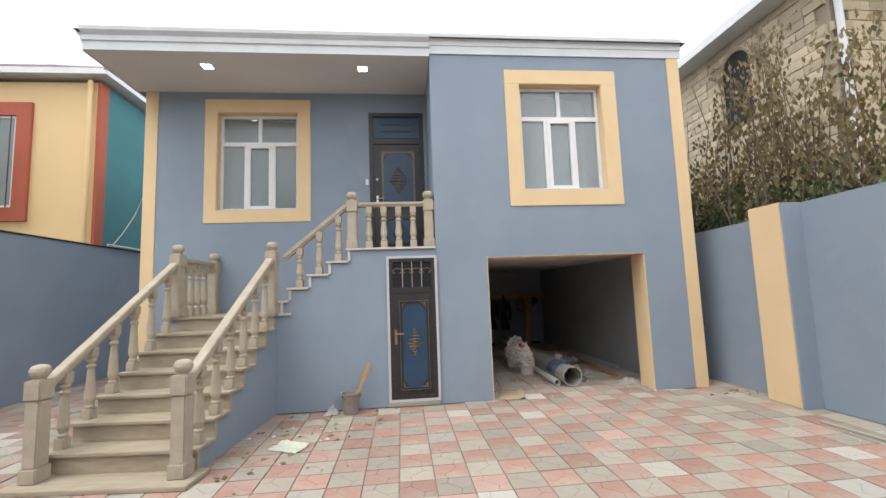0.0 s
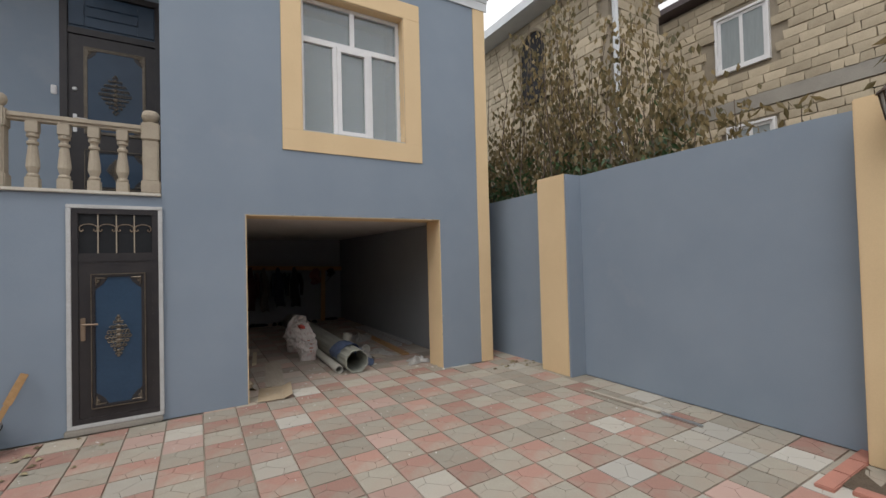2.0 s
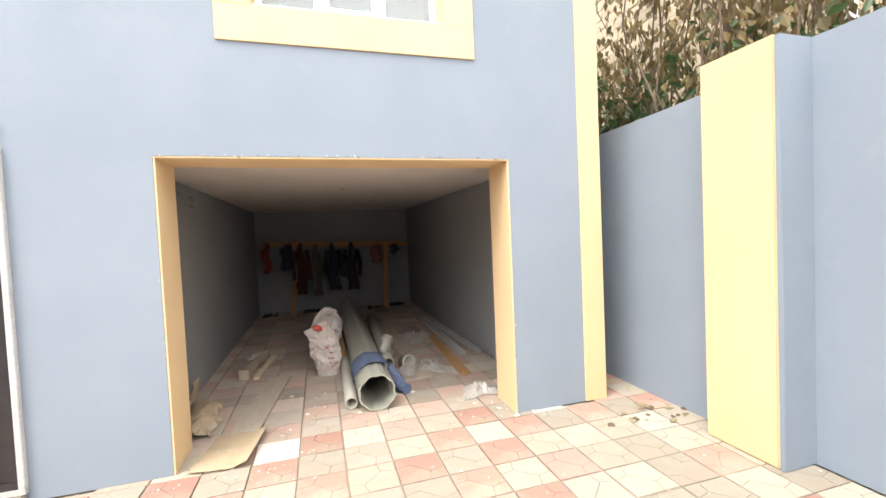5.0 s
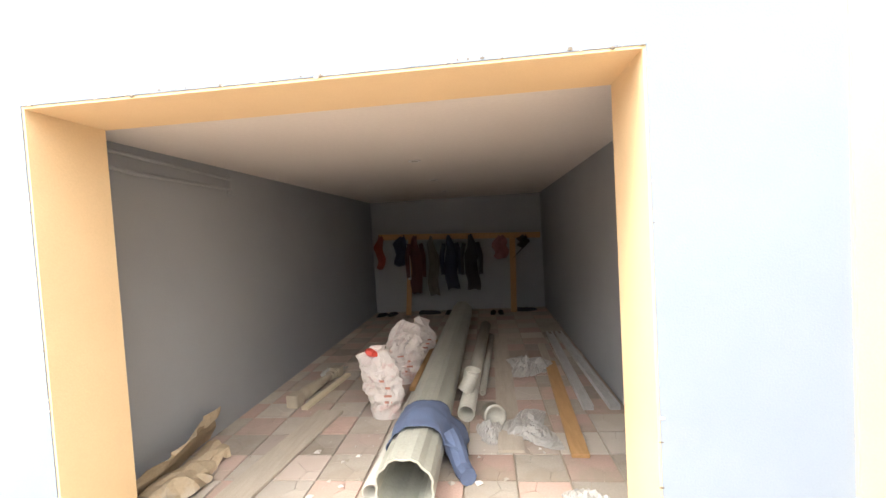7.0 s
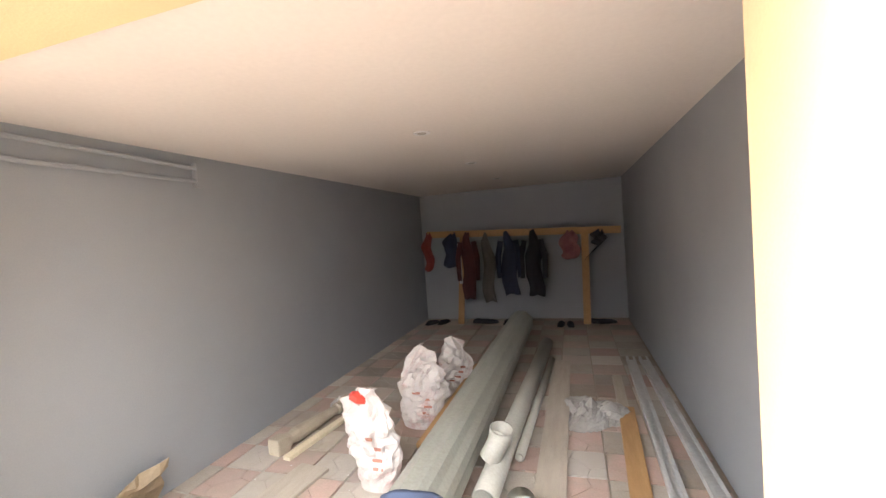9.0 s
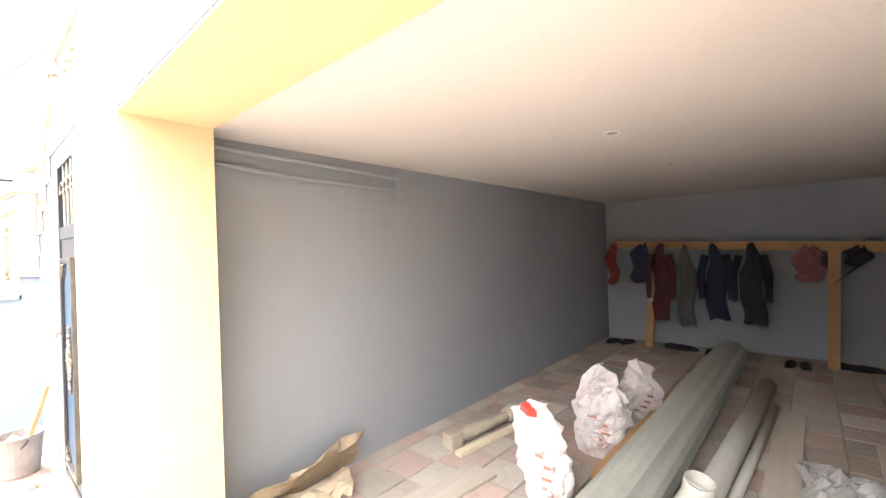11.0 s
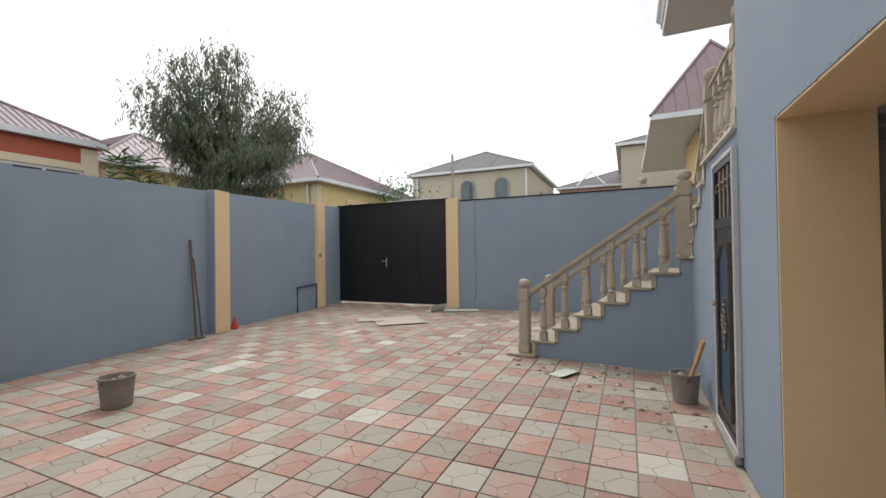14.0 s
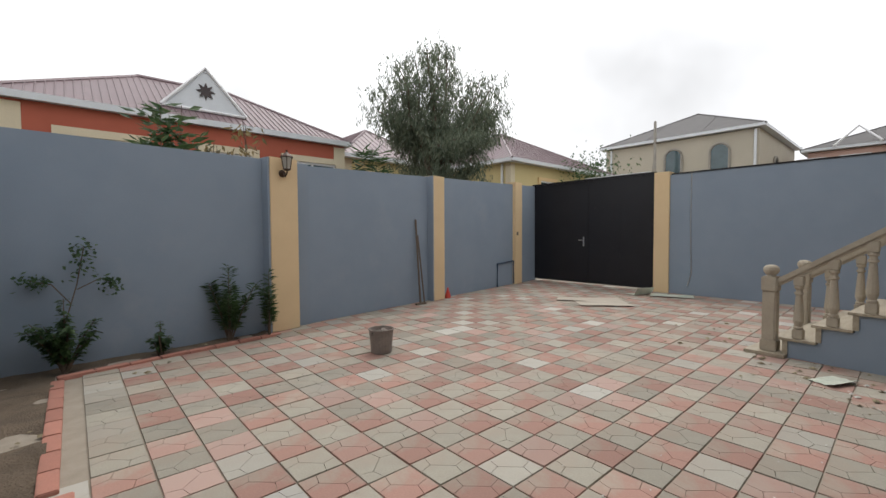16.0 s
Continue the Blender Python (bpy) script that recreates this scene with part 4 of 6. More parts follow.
# ---- neighbouring houses ----
def hip_roof(name, x0, x1, y0, y1, z, rise, mat, parent, over=0.35, along="x", step=0.28):
    """A hipped sheet roof with raised ribs and a white eaves board."""
    x0, x1, y0, y1 = x0 - over, x1 + over, y0 - over, y1 + over
    run = min(x1 - x0, y1 - y0) / 2
    if x1 - x0 >= y1 - y0:
        a, b = Vector((x0 + run, (y0 + y1) / 2, z + rise)), Vector((x1 - run, (y0 + y1) / 2, z + rise))
    else:
        a, b = Vector(((x0 + x1) / 2, y0 + run, z + rise)), Vector(((x0 + x1) / 2, y1 - run, z + rise))
    c = [Vector((x0, y0, z)), Vector((x1, y0, z)), Vector((x1, y1, z)), Vector((x0, y1, z))]
    faces = [(c[0], c[1], b, a), (c[1], c[2], b, b), (c[2], c[3], a, b), (c[3], c[0], a, a)] if x1 - x0 >= y1 - y0 else [(c[0], c[1], a, a), (c[1], c[2], b, a), (c[2], c[3], b, b), (c[3], c[0], a, b)]
    bm = bmesh.new()
    ribs = []
    for p, q, r, s in faces:
        vs = [bm.verts.new(v) for v in ([p, q, r, s] if r != s else [p, q, r])]
        bm.faces.new(vs)
        n = max(3, int((q - p).length / step))
        up = (r + s) / 2 - (p + q) / 2
        for i in range(1, n):
            f = i / n
            e = p + (q - p) * f
            # the rib climbs square to the eaves until it meets the hip
            along_e = (q - p).normalized()
            hp, hq = (s - p).dot(along_e), (r - p).dot(along_e)
            pos = (e - p).dot(along_e)
            L = (q - p).length
            g = 1.0
            if pos < hp:
                g = pos / max(hp, 1e-3)
            elif pos > hq:
                g = (L - pos) / max(L - hq, 1e-3)
            perp = up - along_e * up.dot(along_e)
            ribs.append(tube([e + Vector((0, 0, 0.012)), e + perp * g * 0.995 + Vector((0, 0, 0.012))], 0.014, 4, False))
    ob = part(name, bm, mat, parent)
    for rb in ribs:
        part("rib", rb, mat, ob)
    part("ridge_cap", merge(tube([a, b + Vector((0.01, 0, 0))], 0.06, 6), *[tube([p, s], 0.05, 6) for p, q, r, s in faces]), mat, ob)
    for eb in (one_box(x0, x1, y0, y0 + 0.1, z - 0.12, z + 0.02), one_box(x0, x1, y1 - 0.1, y1, z - 0.12, z + 0.02), one_box(x0, x0 + 0.1, y0 + 0.1, y1 - 0.1, z - 0.12, z + 0.02),
               one_box(x1 - 0.1, x1, y0 + 0.1, y1 - 0.1, z - 0.12, z + 0.02)):
        part("eaves_board", eb, FASCIA, ob, "white eaves board")
    part("soffit", one_box(x0 + 0.1, x1 - 0.1, y0 + 0.1, y1 - 0.1, z - 0.11, z - 0.07), FASCIA, ob)
    return ob


def far_window(parent, m, w, h, trim, tw=0.14, arch=False, bars=1, glass=None):
    """A window with surround, frame and panes, set 5 cm deep; its face looks along local -y, its middle is the origin."""
    win = part("window", merge(*[turned(m, b) for b in ring_frame(-w / 2 - tw, w / 2 + tw, -h / 2 - tw, h / 2 + tw, tw, -0.05, 0.03)]), trim, parent)
    part("window_frame", merge(*[turned(m, b) for b in ring_frame(-w / 2, w / 2, -h / 2, h / 2, 0.06, -0.01, 0.03)], *[turned(m, one_box(-w / 2 + w * (k + 1) / (bars + 1) - 0.03, -w / 2 + w * (k + 1) / (bars + 1) + 0.03, -0.012, 0.028, -h / 2 + 0.06, h / 2 - 0.06)) for k in range(bars)]), WHITE, win)
    part("pane", turned(m, one_box(-w / 2 + 0.06, w / 2 - 0.06, 0.004, 0.02, -h / 2 + 0.06, h / 2 - 0.06)), glass or FAR_GLASS, win)
    return win


def arched_opening(parent, m, w, h, fill, trim=None, bars=False):
    """A round-headed opening: flat slab, a DARK fill colours in the unlit recess; optional surround and glazing bars.
    """
    n = 14
    outline = [(-w / 2, 0), (w / 2, 0)] + [(w / 2 * math.cos(math.pi * i / n), h - w / 2 + w / 2 * math.sin(math.pi * i / n)) for i in range(n + 1)]
    bm = bmesh.new()
    lo = [bm.verts.new((x, -0.03, z)) for x, z in outline]
    hi = [bm.verts.new((x, 0.02, z)) for x, z in outline]
    bm.faces.new(lo)
    bm.faces.new(hi[::-1])
    for i in range(len(lo)):
        bm.faces.new((lo[i], lo[(i + 1) % len(lo)], hi[(i + 1) % len(lo)], hi[i]))
    win = part("window", turned(m, bm), fill, parent)
    if trim:
        arch = [(w / 2 * 1.08 * math.cos(math.pi * i / n), -0.04, h - w / 2 + w / 2 * 1.08 * math.sin(math.pi * i / n)) for i in range(n + 1)]
        part("surround", turned(m, tube([(w / 2 * 1.08, -0.04, 0)] + arch + [(-w / 2 * 1.08, -0.04, 0)], 0.06, 6)), trim, win)
    if bars:
        part("window_frame", turned(m, merge(*[one_box(x - 0.035, x + 0.035, -0.06, -0.031, 0, h - w / 2 + 0.05) for x in (-w * 0.42, -w * 0.14, w * 0.14, w * 0.42)])), FASCIA, win)
    return win


FACE_S, FACE_E, FACE_N, FACE_W = 0, 90, 180, -90

# red house across the lane
red = holder("red_house", "single-storey red rendered house under a maroon sheet roof", "house")
RX0, RX1, RY0, RY1 = -2.05, 5.35, -17.6, -12.55
part("wall", one_box(RX0, RX1, RY0, RY1, 0, 4.1), BRICK_RED, red)
part("corner_strip", one_box(RX0 - 0.01, RX0 + 0.35, RY1 - 0.3, RY1 + 0.015, 0, 4.05), CREAM, red)
part("corner_strip", one_box(4.95, 5.36, RY1 - 0.3, RY1 + 0.015, 0, 4.05), CREAM, red)
hip_roof("roof", RX0, RX1, RY0, RY1, 4.22, 1.55, ROOF_RED, red, 0.16, step=0.15)
for x, w in ((3.7, 1.3), (1.2, 1.1), (-1.0, 1.45)):
    far_window(red, pose(x, RY1 + 0.03, 2.95, 0, 0, FACE_N), w, 1.1, CREAM, 0.17)
gab = bmesh.new()
vs = [gab.verts.new((x, y, z)) for x, y, z in ((0.7, -12.95, 4.58), (2.55, -12.95, 4.58), (1.62, -12.95, 5.62), (1.62, -14.9, 5.62), (0.7, -13.25, 4.58), (2.55, -13.25, 4.58))]
for f in ((0, 1, 2), (0, 2, 3, 4), (1, 5, 3, 2), (0, 4, 5, 1)):
    gab.faces.new([vs[i] for i in f])
gb = part("gable", gab, FASCIA, red, "white gable with a dark star")
part("gable_edge", merge(tube([(0.66, -12.93, 4.58), (1.62, -12.93, 5.65), (2.59, -12.93, 4.58)], 0.05, 6), tube([(0.66, -12.93, 4.58), (2.59, -12.93, 4.58)], 0.04, 6)), WHITE, gb)
star = bmesh.new()
sv = [star.verts.new((1.62 + (0.22 if i % 2 == 0 else 0.11) * math.sin(i * math.pi / 8), -12.935, 5.07 + (0.22 if i % 2 == 0 else 0.11) * math.cos(i * math.pi / 8))) for i in range(16)]
sf = star.faces.new(sv)
for v in bmesh.ops.extrude_face_region(star, geom=[sf])["geom"]:
    if isinstance(v, bmesh.types.BMVert):
        v.co.y += 0.02
part("star", star, ROOF_DARK, gb, "dark eight-pointed star")

# pale yellow houses
for x0, x1, y0, y1, z, rise in ((-16.5, -8.75, -19.0, -11.5, 4.35, 2.2), (-7.6, -3.2, -21.0, -14.6, 4.3, 1.6)):
    yh = holder("yellow_house", "pale yellow rendered house with a maroon hipped roof", "house")
    part("wall", one_box(x0, x1, y0, y1, 0, z - 0.1), PALE_YELLOW, yh)
    hip_roof("roof", x0, x1, y0, y1, z, rise, ROOF_RED, yh)
    part("corner_strip", one_box(x1 - 0.25, x1 + 0.015, y1 - 0.25, y1 + 0.015, 0, z - 0.15), CREAM, yh)
    part("drainpipe", tube([(x1 + 0.06, y1 - 0.4, z - 0.15), (x1 + 0.06, y1 - 0.4, 0)], 0.05, 8), FASCIA, yh)
    far_window(yh, pose((x0 + x1) / 2 + 1.4, y1 + 0.03, 3.0, 0, 0, FACE_N), 1.1, 1.3, OCHRE)
    far_window(yh, pose(x1 + 0.03, (y0 + y1) / 2, 2.9, 0, 0, FACE_E), 1.1, 1.3, OCHRE)

# beige two-storey house with arched windows
bh = holder("beige_house", "two-storey beige house with arched windows and grey roof", "house")
bx0, bx1, by0, by1 = -29.5, -20.6, -13.6, -5.9
part("wall", one_box(bx0, bx1, by0, by1, 0, 6.45), BEIGE, bh)
hip_roof("roof", bx0, bx1, by0, by1, 6.6, 2.0, ROOF_GREY, bh, 0.3, step=3.0)
for y in (-9.15, -6.95):
    arched_opening(bh, pose(bx1 + 0.02, y - 0.6, 4.68, 0, 0, FACE_E), 0.8, 1.25, FAR_GLASS, CONCRETE)
# Dark arch on the wall in place of a satellite dish standing before it.
arched_opening(bh, pose(bx1 + 0.02, -8.2, 3.2, 0, 0, FACE_E), 1.6, 1.4, DARK, CONCRETE)
arched_opening(bh, pose(-24.0, by1 + 0.02, 3.8, 0, 0, FACE_N), 0.8, 1.6, DARK, CONCRETE)
for y in (by0 + 0.35, by1 - 0.15):
    part("drainpipe", tube([(bx1 + 0.08, y, 6.4), (bx1 + 0.08, y, 0)], 0.06, 8), FASCIA, bh)
tp = tagged(part("utility_pole", tube([(-19.0, -10.1, 0), (-19.0, -10.1, 7.3)], [0.1, 0.07], 8), CONCRETE), "weathered concrete utility pole by the lane", "pole")
part("second_leg", tube([(-19.0, -10.5, 0), (-19.0, -10.15, 5.2)], [0.06, 0.05], 6), CONCRETE, tp)

# pink house
ph = holder("pink_house", "pink rendered house with white window trims and grey roof", "house")
part("wall", one_box(-36.0, -26.6, -4.9, 3.0, 0, 5.8), PINK, ph)
hip_roof("roof", -36.0, -26.6, -4.9, 3.0, 5.95, 1.7, ROOF_GREY, ph, 0.3, step=2.5)
part("porch_wall", one_box(-26.61, -26.55, -3.9, -2.0, 3.2, 5.7), PINK, ph)
part("gable_bars", (tube([(-26.2, -3.8, 6.0), (-26.8, -2.9, 7.0), (-26.2, -2.0, 6.0)], 0.06, 6)), WHITE, ph)
for y in (-4.75, -3.0, -1.0):
    far_window(ph, pose(-26.55, y, 4.9, 0, 0, FACE_E), 0.95, 0.9, WHITE)

# plain beige house beyond the gate wall
pl = holder("plain_house", "plain beige rendered house with a grey roof", "house")
part("wall", one_box(-28.0, -19.7, -0.9, 9.0, 0, 6.85), BEIGE, pl)
hip_roof("roof", -28.0, -19.7, -0.9, 9.0, 7.0, 1.8, ROOF_GREY, pl, 0.25, step=3.0)

# ochre and teal neighbour behind the gate wall
nh = holder("ochre_house", "ochre house with teal side wall, red trims and maroon roof", "house")
part("wall", one_box(-16.0, -7.0, 4.35, 13.0, 0, 6.9), OCHRE, nh)
part("side_wall", one_box(-7.0, -6.99, 4.6, 13.0, 0, 6.9), TEAL, nh, "teal rendered side wall")
part("corner_strip", one_box(-7.05, -6.975, 4.32, 4.6, 0, 6.9), BRICK_RED, nh)
hip_roof("roof", -16.0, -7.0, 4.35, 13.0, 7.1, 2.6, ROOF_RED, nh, 0.3)
part("porch_block", one_box(-12.5, -9.9, 1.2, 2.7, 0, 4.83), OCHRE, nh)
hip_roof("porch_roof", -16.0, -9.0, 0.5, 2.7, 5.0, 2.4, ROOF_RED, nh, 0.55)
nw = far_window(nh, pose(-9.47, 4.33, 4.95, 0, 0, FACE_S), 1.4, 2.2, BRICK_RED, 0.32, glass=PALE_FILL)
for k in range(6):
    part("bar", tube([(-10.1 + k * 0.25, 4.25, 3.85), (-10.1 + k * 0.25, 4.25, 6.05)], 0.012, 5), DOOR, nw)
part("drainpipe", tube([(-7.16, 4.24, 6.9), (-7.16, 4.24, 2.9), (-7.3, 4.2, 2.82)], 0.055, 8), OCHRE, nh)
cable = tagged(part("cable", tube([(-6.93, 6.4, 6.6), (-6.93, 6.3, 5.0), (-6.93, 5.7, 3.9), (-6.93, 5.2, 3.3), (-6.9, 4.7, 2.86)], 0.014, 5), TRIM_WHITE), "white cable hanging down the teal wall", "cable")
tagged(part("wall_pipe", tube([(-6.2, 3.6, 2.84), (-6.2, 5.0, 2.84), (-6.2, 7.5, 2.84)], 0.025, 6), TRIM_WHITE), "white pipe along the top of the yard wall", "pipe")
nb = tagged(part("neighbour_balustrade", merge(turned(pose(-8.9, -0.25, 0), one_box(-0.1, 0.1, -0.1, 0.1, 0, 3.25)), turned(pose(-8.9, 0.6, 0), one_box(-0.05, 0.05, -0.85, 0.85, 2.9, 2.98))), STONE), "stone stair post of the next yard behind the wall", "balustrade")
part("ball", turned(pose(-8.9, -0.25, 3.25), lathe([(0.05, 0), (0.09, 0.06), (0.11, 0.13), (0.08, 0.2), (0.02, 0.23)], 12)), STONE, nb)

# ---- garage: what is stored there ----
def clothes_rack():
    h = holder("clothes_rack", "raw pine clothes rack of planks nailed to posts", "rack")
    part("rail", turned(pose(2.75, 5.78, 1.37, 0, 2.2, -0.5), one_box(-1.42, 1.42, -0.02, 0.02, -0.05, 0.05, 0.004)), WOOD, h)
    part("post", turned(pose(1.79, 5.80, 0, 0, 5, 0), one_box(-0.045, 0.045, -0.02, 0.025, 0, 1.42, 0.004)), WOOD, h)
    part("post", turned(pose(3.66, 5.755, 0, 0, 1.5, 0), one_box(-0.05, 0.05, -0.02, 0.025, 0, 1.37, 0.004)), WOOD, h)


clothes_rack()


def garment(x, top, bottom, w, mat, label, sleeves=True, seed=1.0, inner=None):
    """A coat hung by its collar: a folded body narrowing to the hook, with hanging sleeves."""
    L = top - bottom
    y = 5.70

    def body(u, v):
        a = u * 2 * math.pi
        half = w * 0.40 * (0.28 + 0.72 * min(1, v * 3.2)) * (1 - 0.12 * v)
        return Vector((x + half * math.cos(a) + 0.025 * math.sin(9 * v + seed), y + 0.05 * math.sin(a) * (0.6 + 0.4 * math.cos(5 * a + seed)), top - L * v + 0.02 * math.sin(a * 2 + seed))) \
            + noise.noise_vector(Vector((u * 4 + seed, v * 5, seed))) * 0.022
    bm = sheet(1, 1, 18, 14, body)
    parts = [bm]
    if sleeves:
        for sx in (-1, 1):
            p = [Vector((x + sx * w * 0.36, y - 0.03, top - 0.12)), Vector((x + sx * w * 0.52, y - 0.05, top - 0.32 * L - 0.05)), Vector((x + sx * w * 0.50, y - 0.055, top - 0.72 * L))]
            parts.append(tube(p, [0.042, 0.045, 0.034], 9))
    ob = part("garment", merge(*parts), mat, None, smooth=True)
    tagged(ob, label, "clothes", "clothes on the rack")
    if inner:
        part("lining", sheet(1, 1, 3, 8, lambda u, v: Vector((x - w * 0.52 + u * 0.05, y - 0.06, top - 0.14 - v * L * 0.62))), inner, ob, "pale lining strip")


garment(1.36, 1.44, 0.88, 0.20, RED_CLOTH, "bright red jacket hanging on the wooden rack", False, 1.0)
garment(1.75, 1.42, 0.92, 0.34, NAVY_CLOTH, "navy blue shirt bundled on the wooden rack", False, 2.0)
garment(2.00, 1.40, 0.42, 0.28, MAROON_CLOTH, "maroon jacket with pale zip on the wooden rack", True, 3.0, TRIM_WHITE)
garment(2.30, 1.38, 0.36, 0.24, OLIVE_CLOTH, "grey olive work trousers on the wooden rack", False, 4.0)
garment(2.62, 1.38, 0.46, 0.30, NAVY_CLOTH, "dark navy work jacket on the wooden rack", True, 5.0)
garment(2.97, 1.37, 0.44, 0.32, BLACK_CLOTH, "black coat hanging on the wooden rack", True, 6.0, PALE_FILL)
garment(3.48, 1.33, 0.97, 0.34, PINK_CLOTH, "pink printed bag hanging on the wooden rack", False, 7.0)
garment(3.87, 1.32, 1.15, 0.24, BLACK_CLOTH, "black cap hanging on the wooden rack", False, 8.0)


def shoe(x, y, rz):
    bm = bmesh.new()
    bmesh.ops.create_uvsphere(bm, u_segments=12, v_segments=8, radius=1)
    for v in bm.verts:
        heel = max(0.0, v.co.x * -1)
        v.co = Vector((v.co.x * 0.14, v.co.y * 0.05, max(-0.0, v.co.z) * (0.05 + 0.04 * heel) + (0.012 if v.co.z > -0.3 else 0)))
    ob = part("shoe", turned(pose(x, y, 0.0, 0, 0, rz), bm), BLACK_CLOTH, smooth=True)
    tagged(ob, "dusty black work shoe on the garage floor", "shoe", "shoes under the rack")
    part("sole", turned(pose(x, y, 0.001, 0, 0, rz), one_box(-0.135, 0.13, -0.045, 0.045, 0, 0.018, 0.008)), DARK, ob)


for x, y, a in ((1.32, 5.79, 60), (1.5, 5.84, 70), (2.1, 5.88, 15), (2.24, 5.84, 10), (2.52, 5.84, 80), (2.66, 5.80, 95), (3.3, 5.68, 85), (3.43, 5.66, 95), (3.78, 5.82, 5), (3.93, 5.8, 12)):
    shoe(x, y, a)


def sack(x, y, w, h, lean, seed, cap, label):
    """A half-full woven sack, slumped, its mouth twisted shut."""
    def f(u, v):
        a = u * 2 * math.pi
        r = w / 2 * (0.74 + 0.30 * math.sin(min(1.0, v * 1.5) * math.pi * 0.62) - 0.75 * max(0, v - 0.58) ** 1.1 * 1.55)
        fold = 1 + 0.07 * math.sin(5 * a + seed + v * 4) * v
        p = Vector((r * math.cos(a) * fold, r * (0.72 - 0.35 * v * v) * math.sin(a) * fold, h * v + 0.05 * v * v * math.cos(a + seed)))
        q = Vector((p.x * 6 + seed, p.y * 6, p.z * 6))
        crease = abs(noise.noise(q * 1.7)) - 0.2
        p += (noise.noise_vector(q) * 0.038 + Vector((math.cos(a), math.sin(a), 0)) * crease * 0.06) * min(1, v * 3)
        ridge = abs(noise.noise(q * 2.6 + Vector((seed, 0, 3)))) * 0.05 + abs(noise.noise(Vector((q.x * 3.5, q.y * 3.5, q.z * 1.2)))) * 0.035
        p -= Vector((math.cos(a), math.sin(a), 0)) * ridge * min(1, v * 4)
        p += Vector((math.cos(a), math.sin(a), 0)) * 0.06 * max(0, v - 0.8) * 5 * math.cos(2 * a + seed)
        p.x += lean * v * v
        p.z = max(p.z, 0.0)
        return p + Vector((x, y, 0.002))
    bm = bmesh.new()
    nu, nv = 40, 30
    g = [[bm.verts.new(f(i / nu, j / nv)) for i in range(nu)] for j in range(nv + 1)]
    for j in range(nv):
        for i in range(nu):
            bm.faces.new((g[j][i], g[j][(i + 1) % nu], g[j + 1][(i + 1) % nu], g[j + 1][i]))
    bm.faces.new(g[-1])
    bm.faces.new(g[0][::-1])
    ob = part("sack", bm, SACK)
    tagged(ob, label, "sack", "cement sacks")
    if cap:
        part("cap", turned(pose(x + lean * 0.9, y - 0.02, h * 0.97, 10, 20, 30), lathe([(0.03, -0.03), (0.06, -0.01), (0.05, 0.015), (0.02, 0.03)], 7)), RED_PLASTIC, ob, "red plastic lump in the mouth")
    rr = random.Random(int(seed * 10))
    for k in range(4):
        a = -1.35 + rr.uniform(-0.25, 0.25)
        zz = 0.14 + 0.05 * k
        p0 = f((a % 6.283) / 6.283, zz / h)
        part("print", turned(Matrix.Translation(p0 + Vector((0, -0.004, 0))), one_box(-0.03, 0.03, -0.003, 0.003, -0.008, 0.008)), KERB, ob, "faded reddish print bar")


sack(2.38, 1.68, 0.32, 0.54, -0.10, 1.0, True, "white woven sack with a red lump in its mouth")
sack(2.36, 2.46, 0.40, 0.56, 0.05, 2.3, False, "crumpled white woven sack on the garage floor")
sack(2.44, 3.05, 0.32, 0.46, 0.06, 3.6, False, "grubby white sack leaning behind the others")


def octo_pipe(p0, p1, r, mat, wall=0.012, n=8, name="downpipe", label=""):
    """A fluted pipe, open at both ends."""
    d = Vector(p1) - Vector(p0)
    L = d.length
    bm = bmesh.new()
    m = Matrix.Translation(p0) @ d.to_track_quat("Z", "Y").to_matrix().to_4x4()
    k = n * 3 if n <= 8 else n
    rings = []
    for rad, z in ((r, 0), (r, L), (r - wall, L), (r - wall, 0)):
        ring = []
        for i in range(k):
            a = 2 * math.pi * i / k
            rr = rad * (1.0 if n > 8 or i % 3 else 0.93)
            ring.append(bm.verts.new(m @ Vector((rr * math.cos(a), rr * math.sin(a), z))))
        rings.append(ring)
    for a, b in zip(rings, rings[1:] + rings[:1]):
        for i in range(k):
            bm.faces.new((a[i], a[(i + 1) % k], b[(i + 1) % k], b[i]))
    ob = part(name, bm, mat, smooth=n > 8)
    return tagged(ob, label, "pipe", "pipes on the garage floor")


octo_pipe((2.76, 0.48, 0.16), (2.80, 5.2, 0.16), 0.16, GUTTER, label="large fluted grey-green metal downpipe lying on the floor")
octo_pipe((2.55, 0.60, 0.056), (2.60, 3.4, 0.056), 0.055, PVC, n=16, label="grey plastic pipe lying beside the downpipe")
octo_pipe((3.02, 1.55, 0.068), (3.17, 4.5, 0.068), 0.067, PVC, n=16, label="grey plastic soil pipe lying on the floor")
octo_pipe((3.14, 2.05, 0.031), (3.25, 4.0, 0.031), 0.03, PVC, n=14, label="thin grey plastic pipe lying on the floor")
octo_pipe((2.64, 3.6, 0.067), (2.70, 5.6, 0.067), 0.066, GUTTER, n=16, label="grey-green pipe lying behind the sacks")
el = part("pipe_elbow", merge(tube([(3.00 + 0.07 * math.sin(a), 1.80 + 0.09 * (1 - math.cos(a)) + 0.02, 0.135 + 0.0 + 0.13 * math.cos(a) * 0 + a * 0.10) for a in (0, 0.4, 0.8, 1.2)], 0.062, 14, False),
                              turned(pose(3.065, 1.88, 0.25, 10, 12, 0), lathe([(0.062, -0.03), (0.070, -0.028), (0.070, 0.045), (0.060, 0.045), (0.058, -0.01)], 18))), PVC, smooth=True)
tagged(el, "grey plastic pipe elbow standing on the pipes", "pipe fitting")
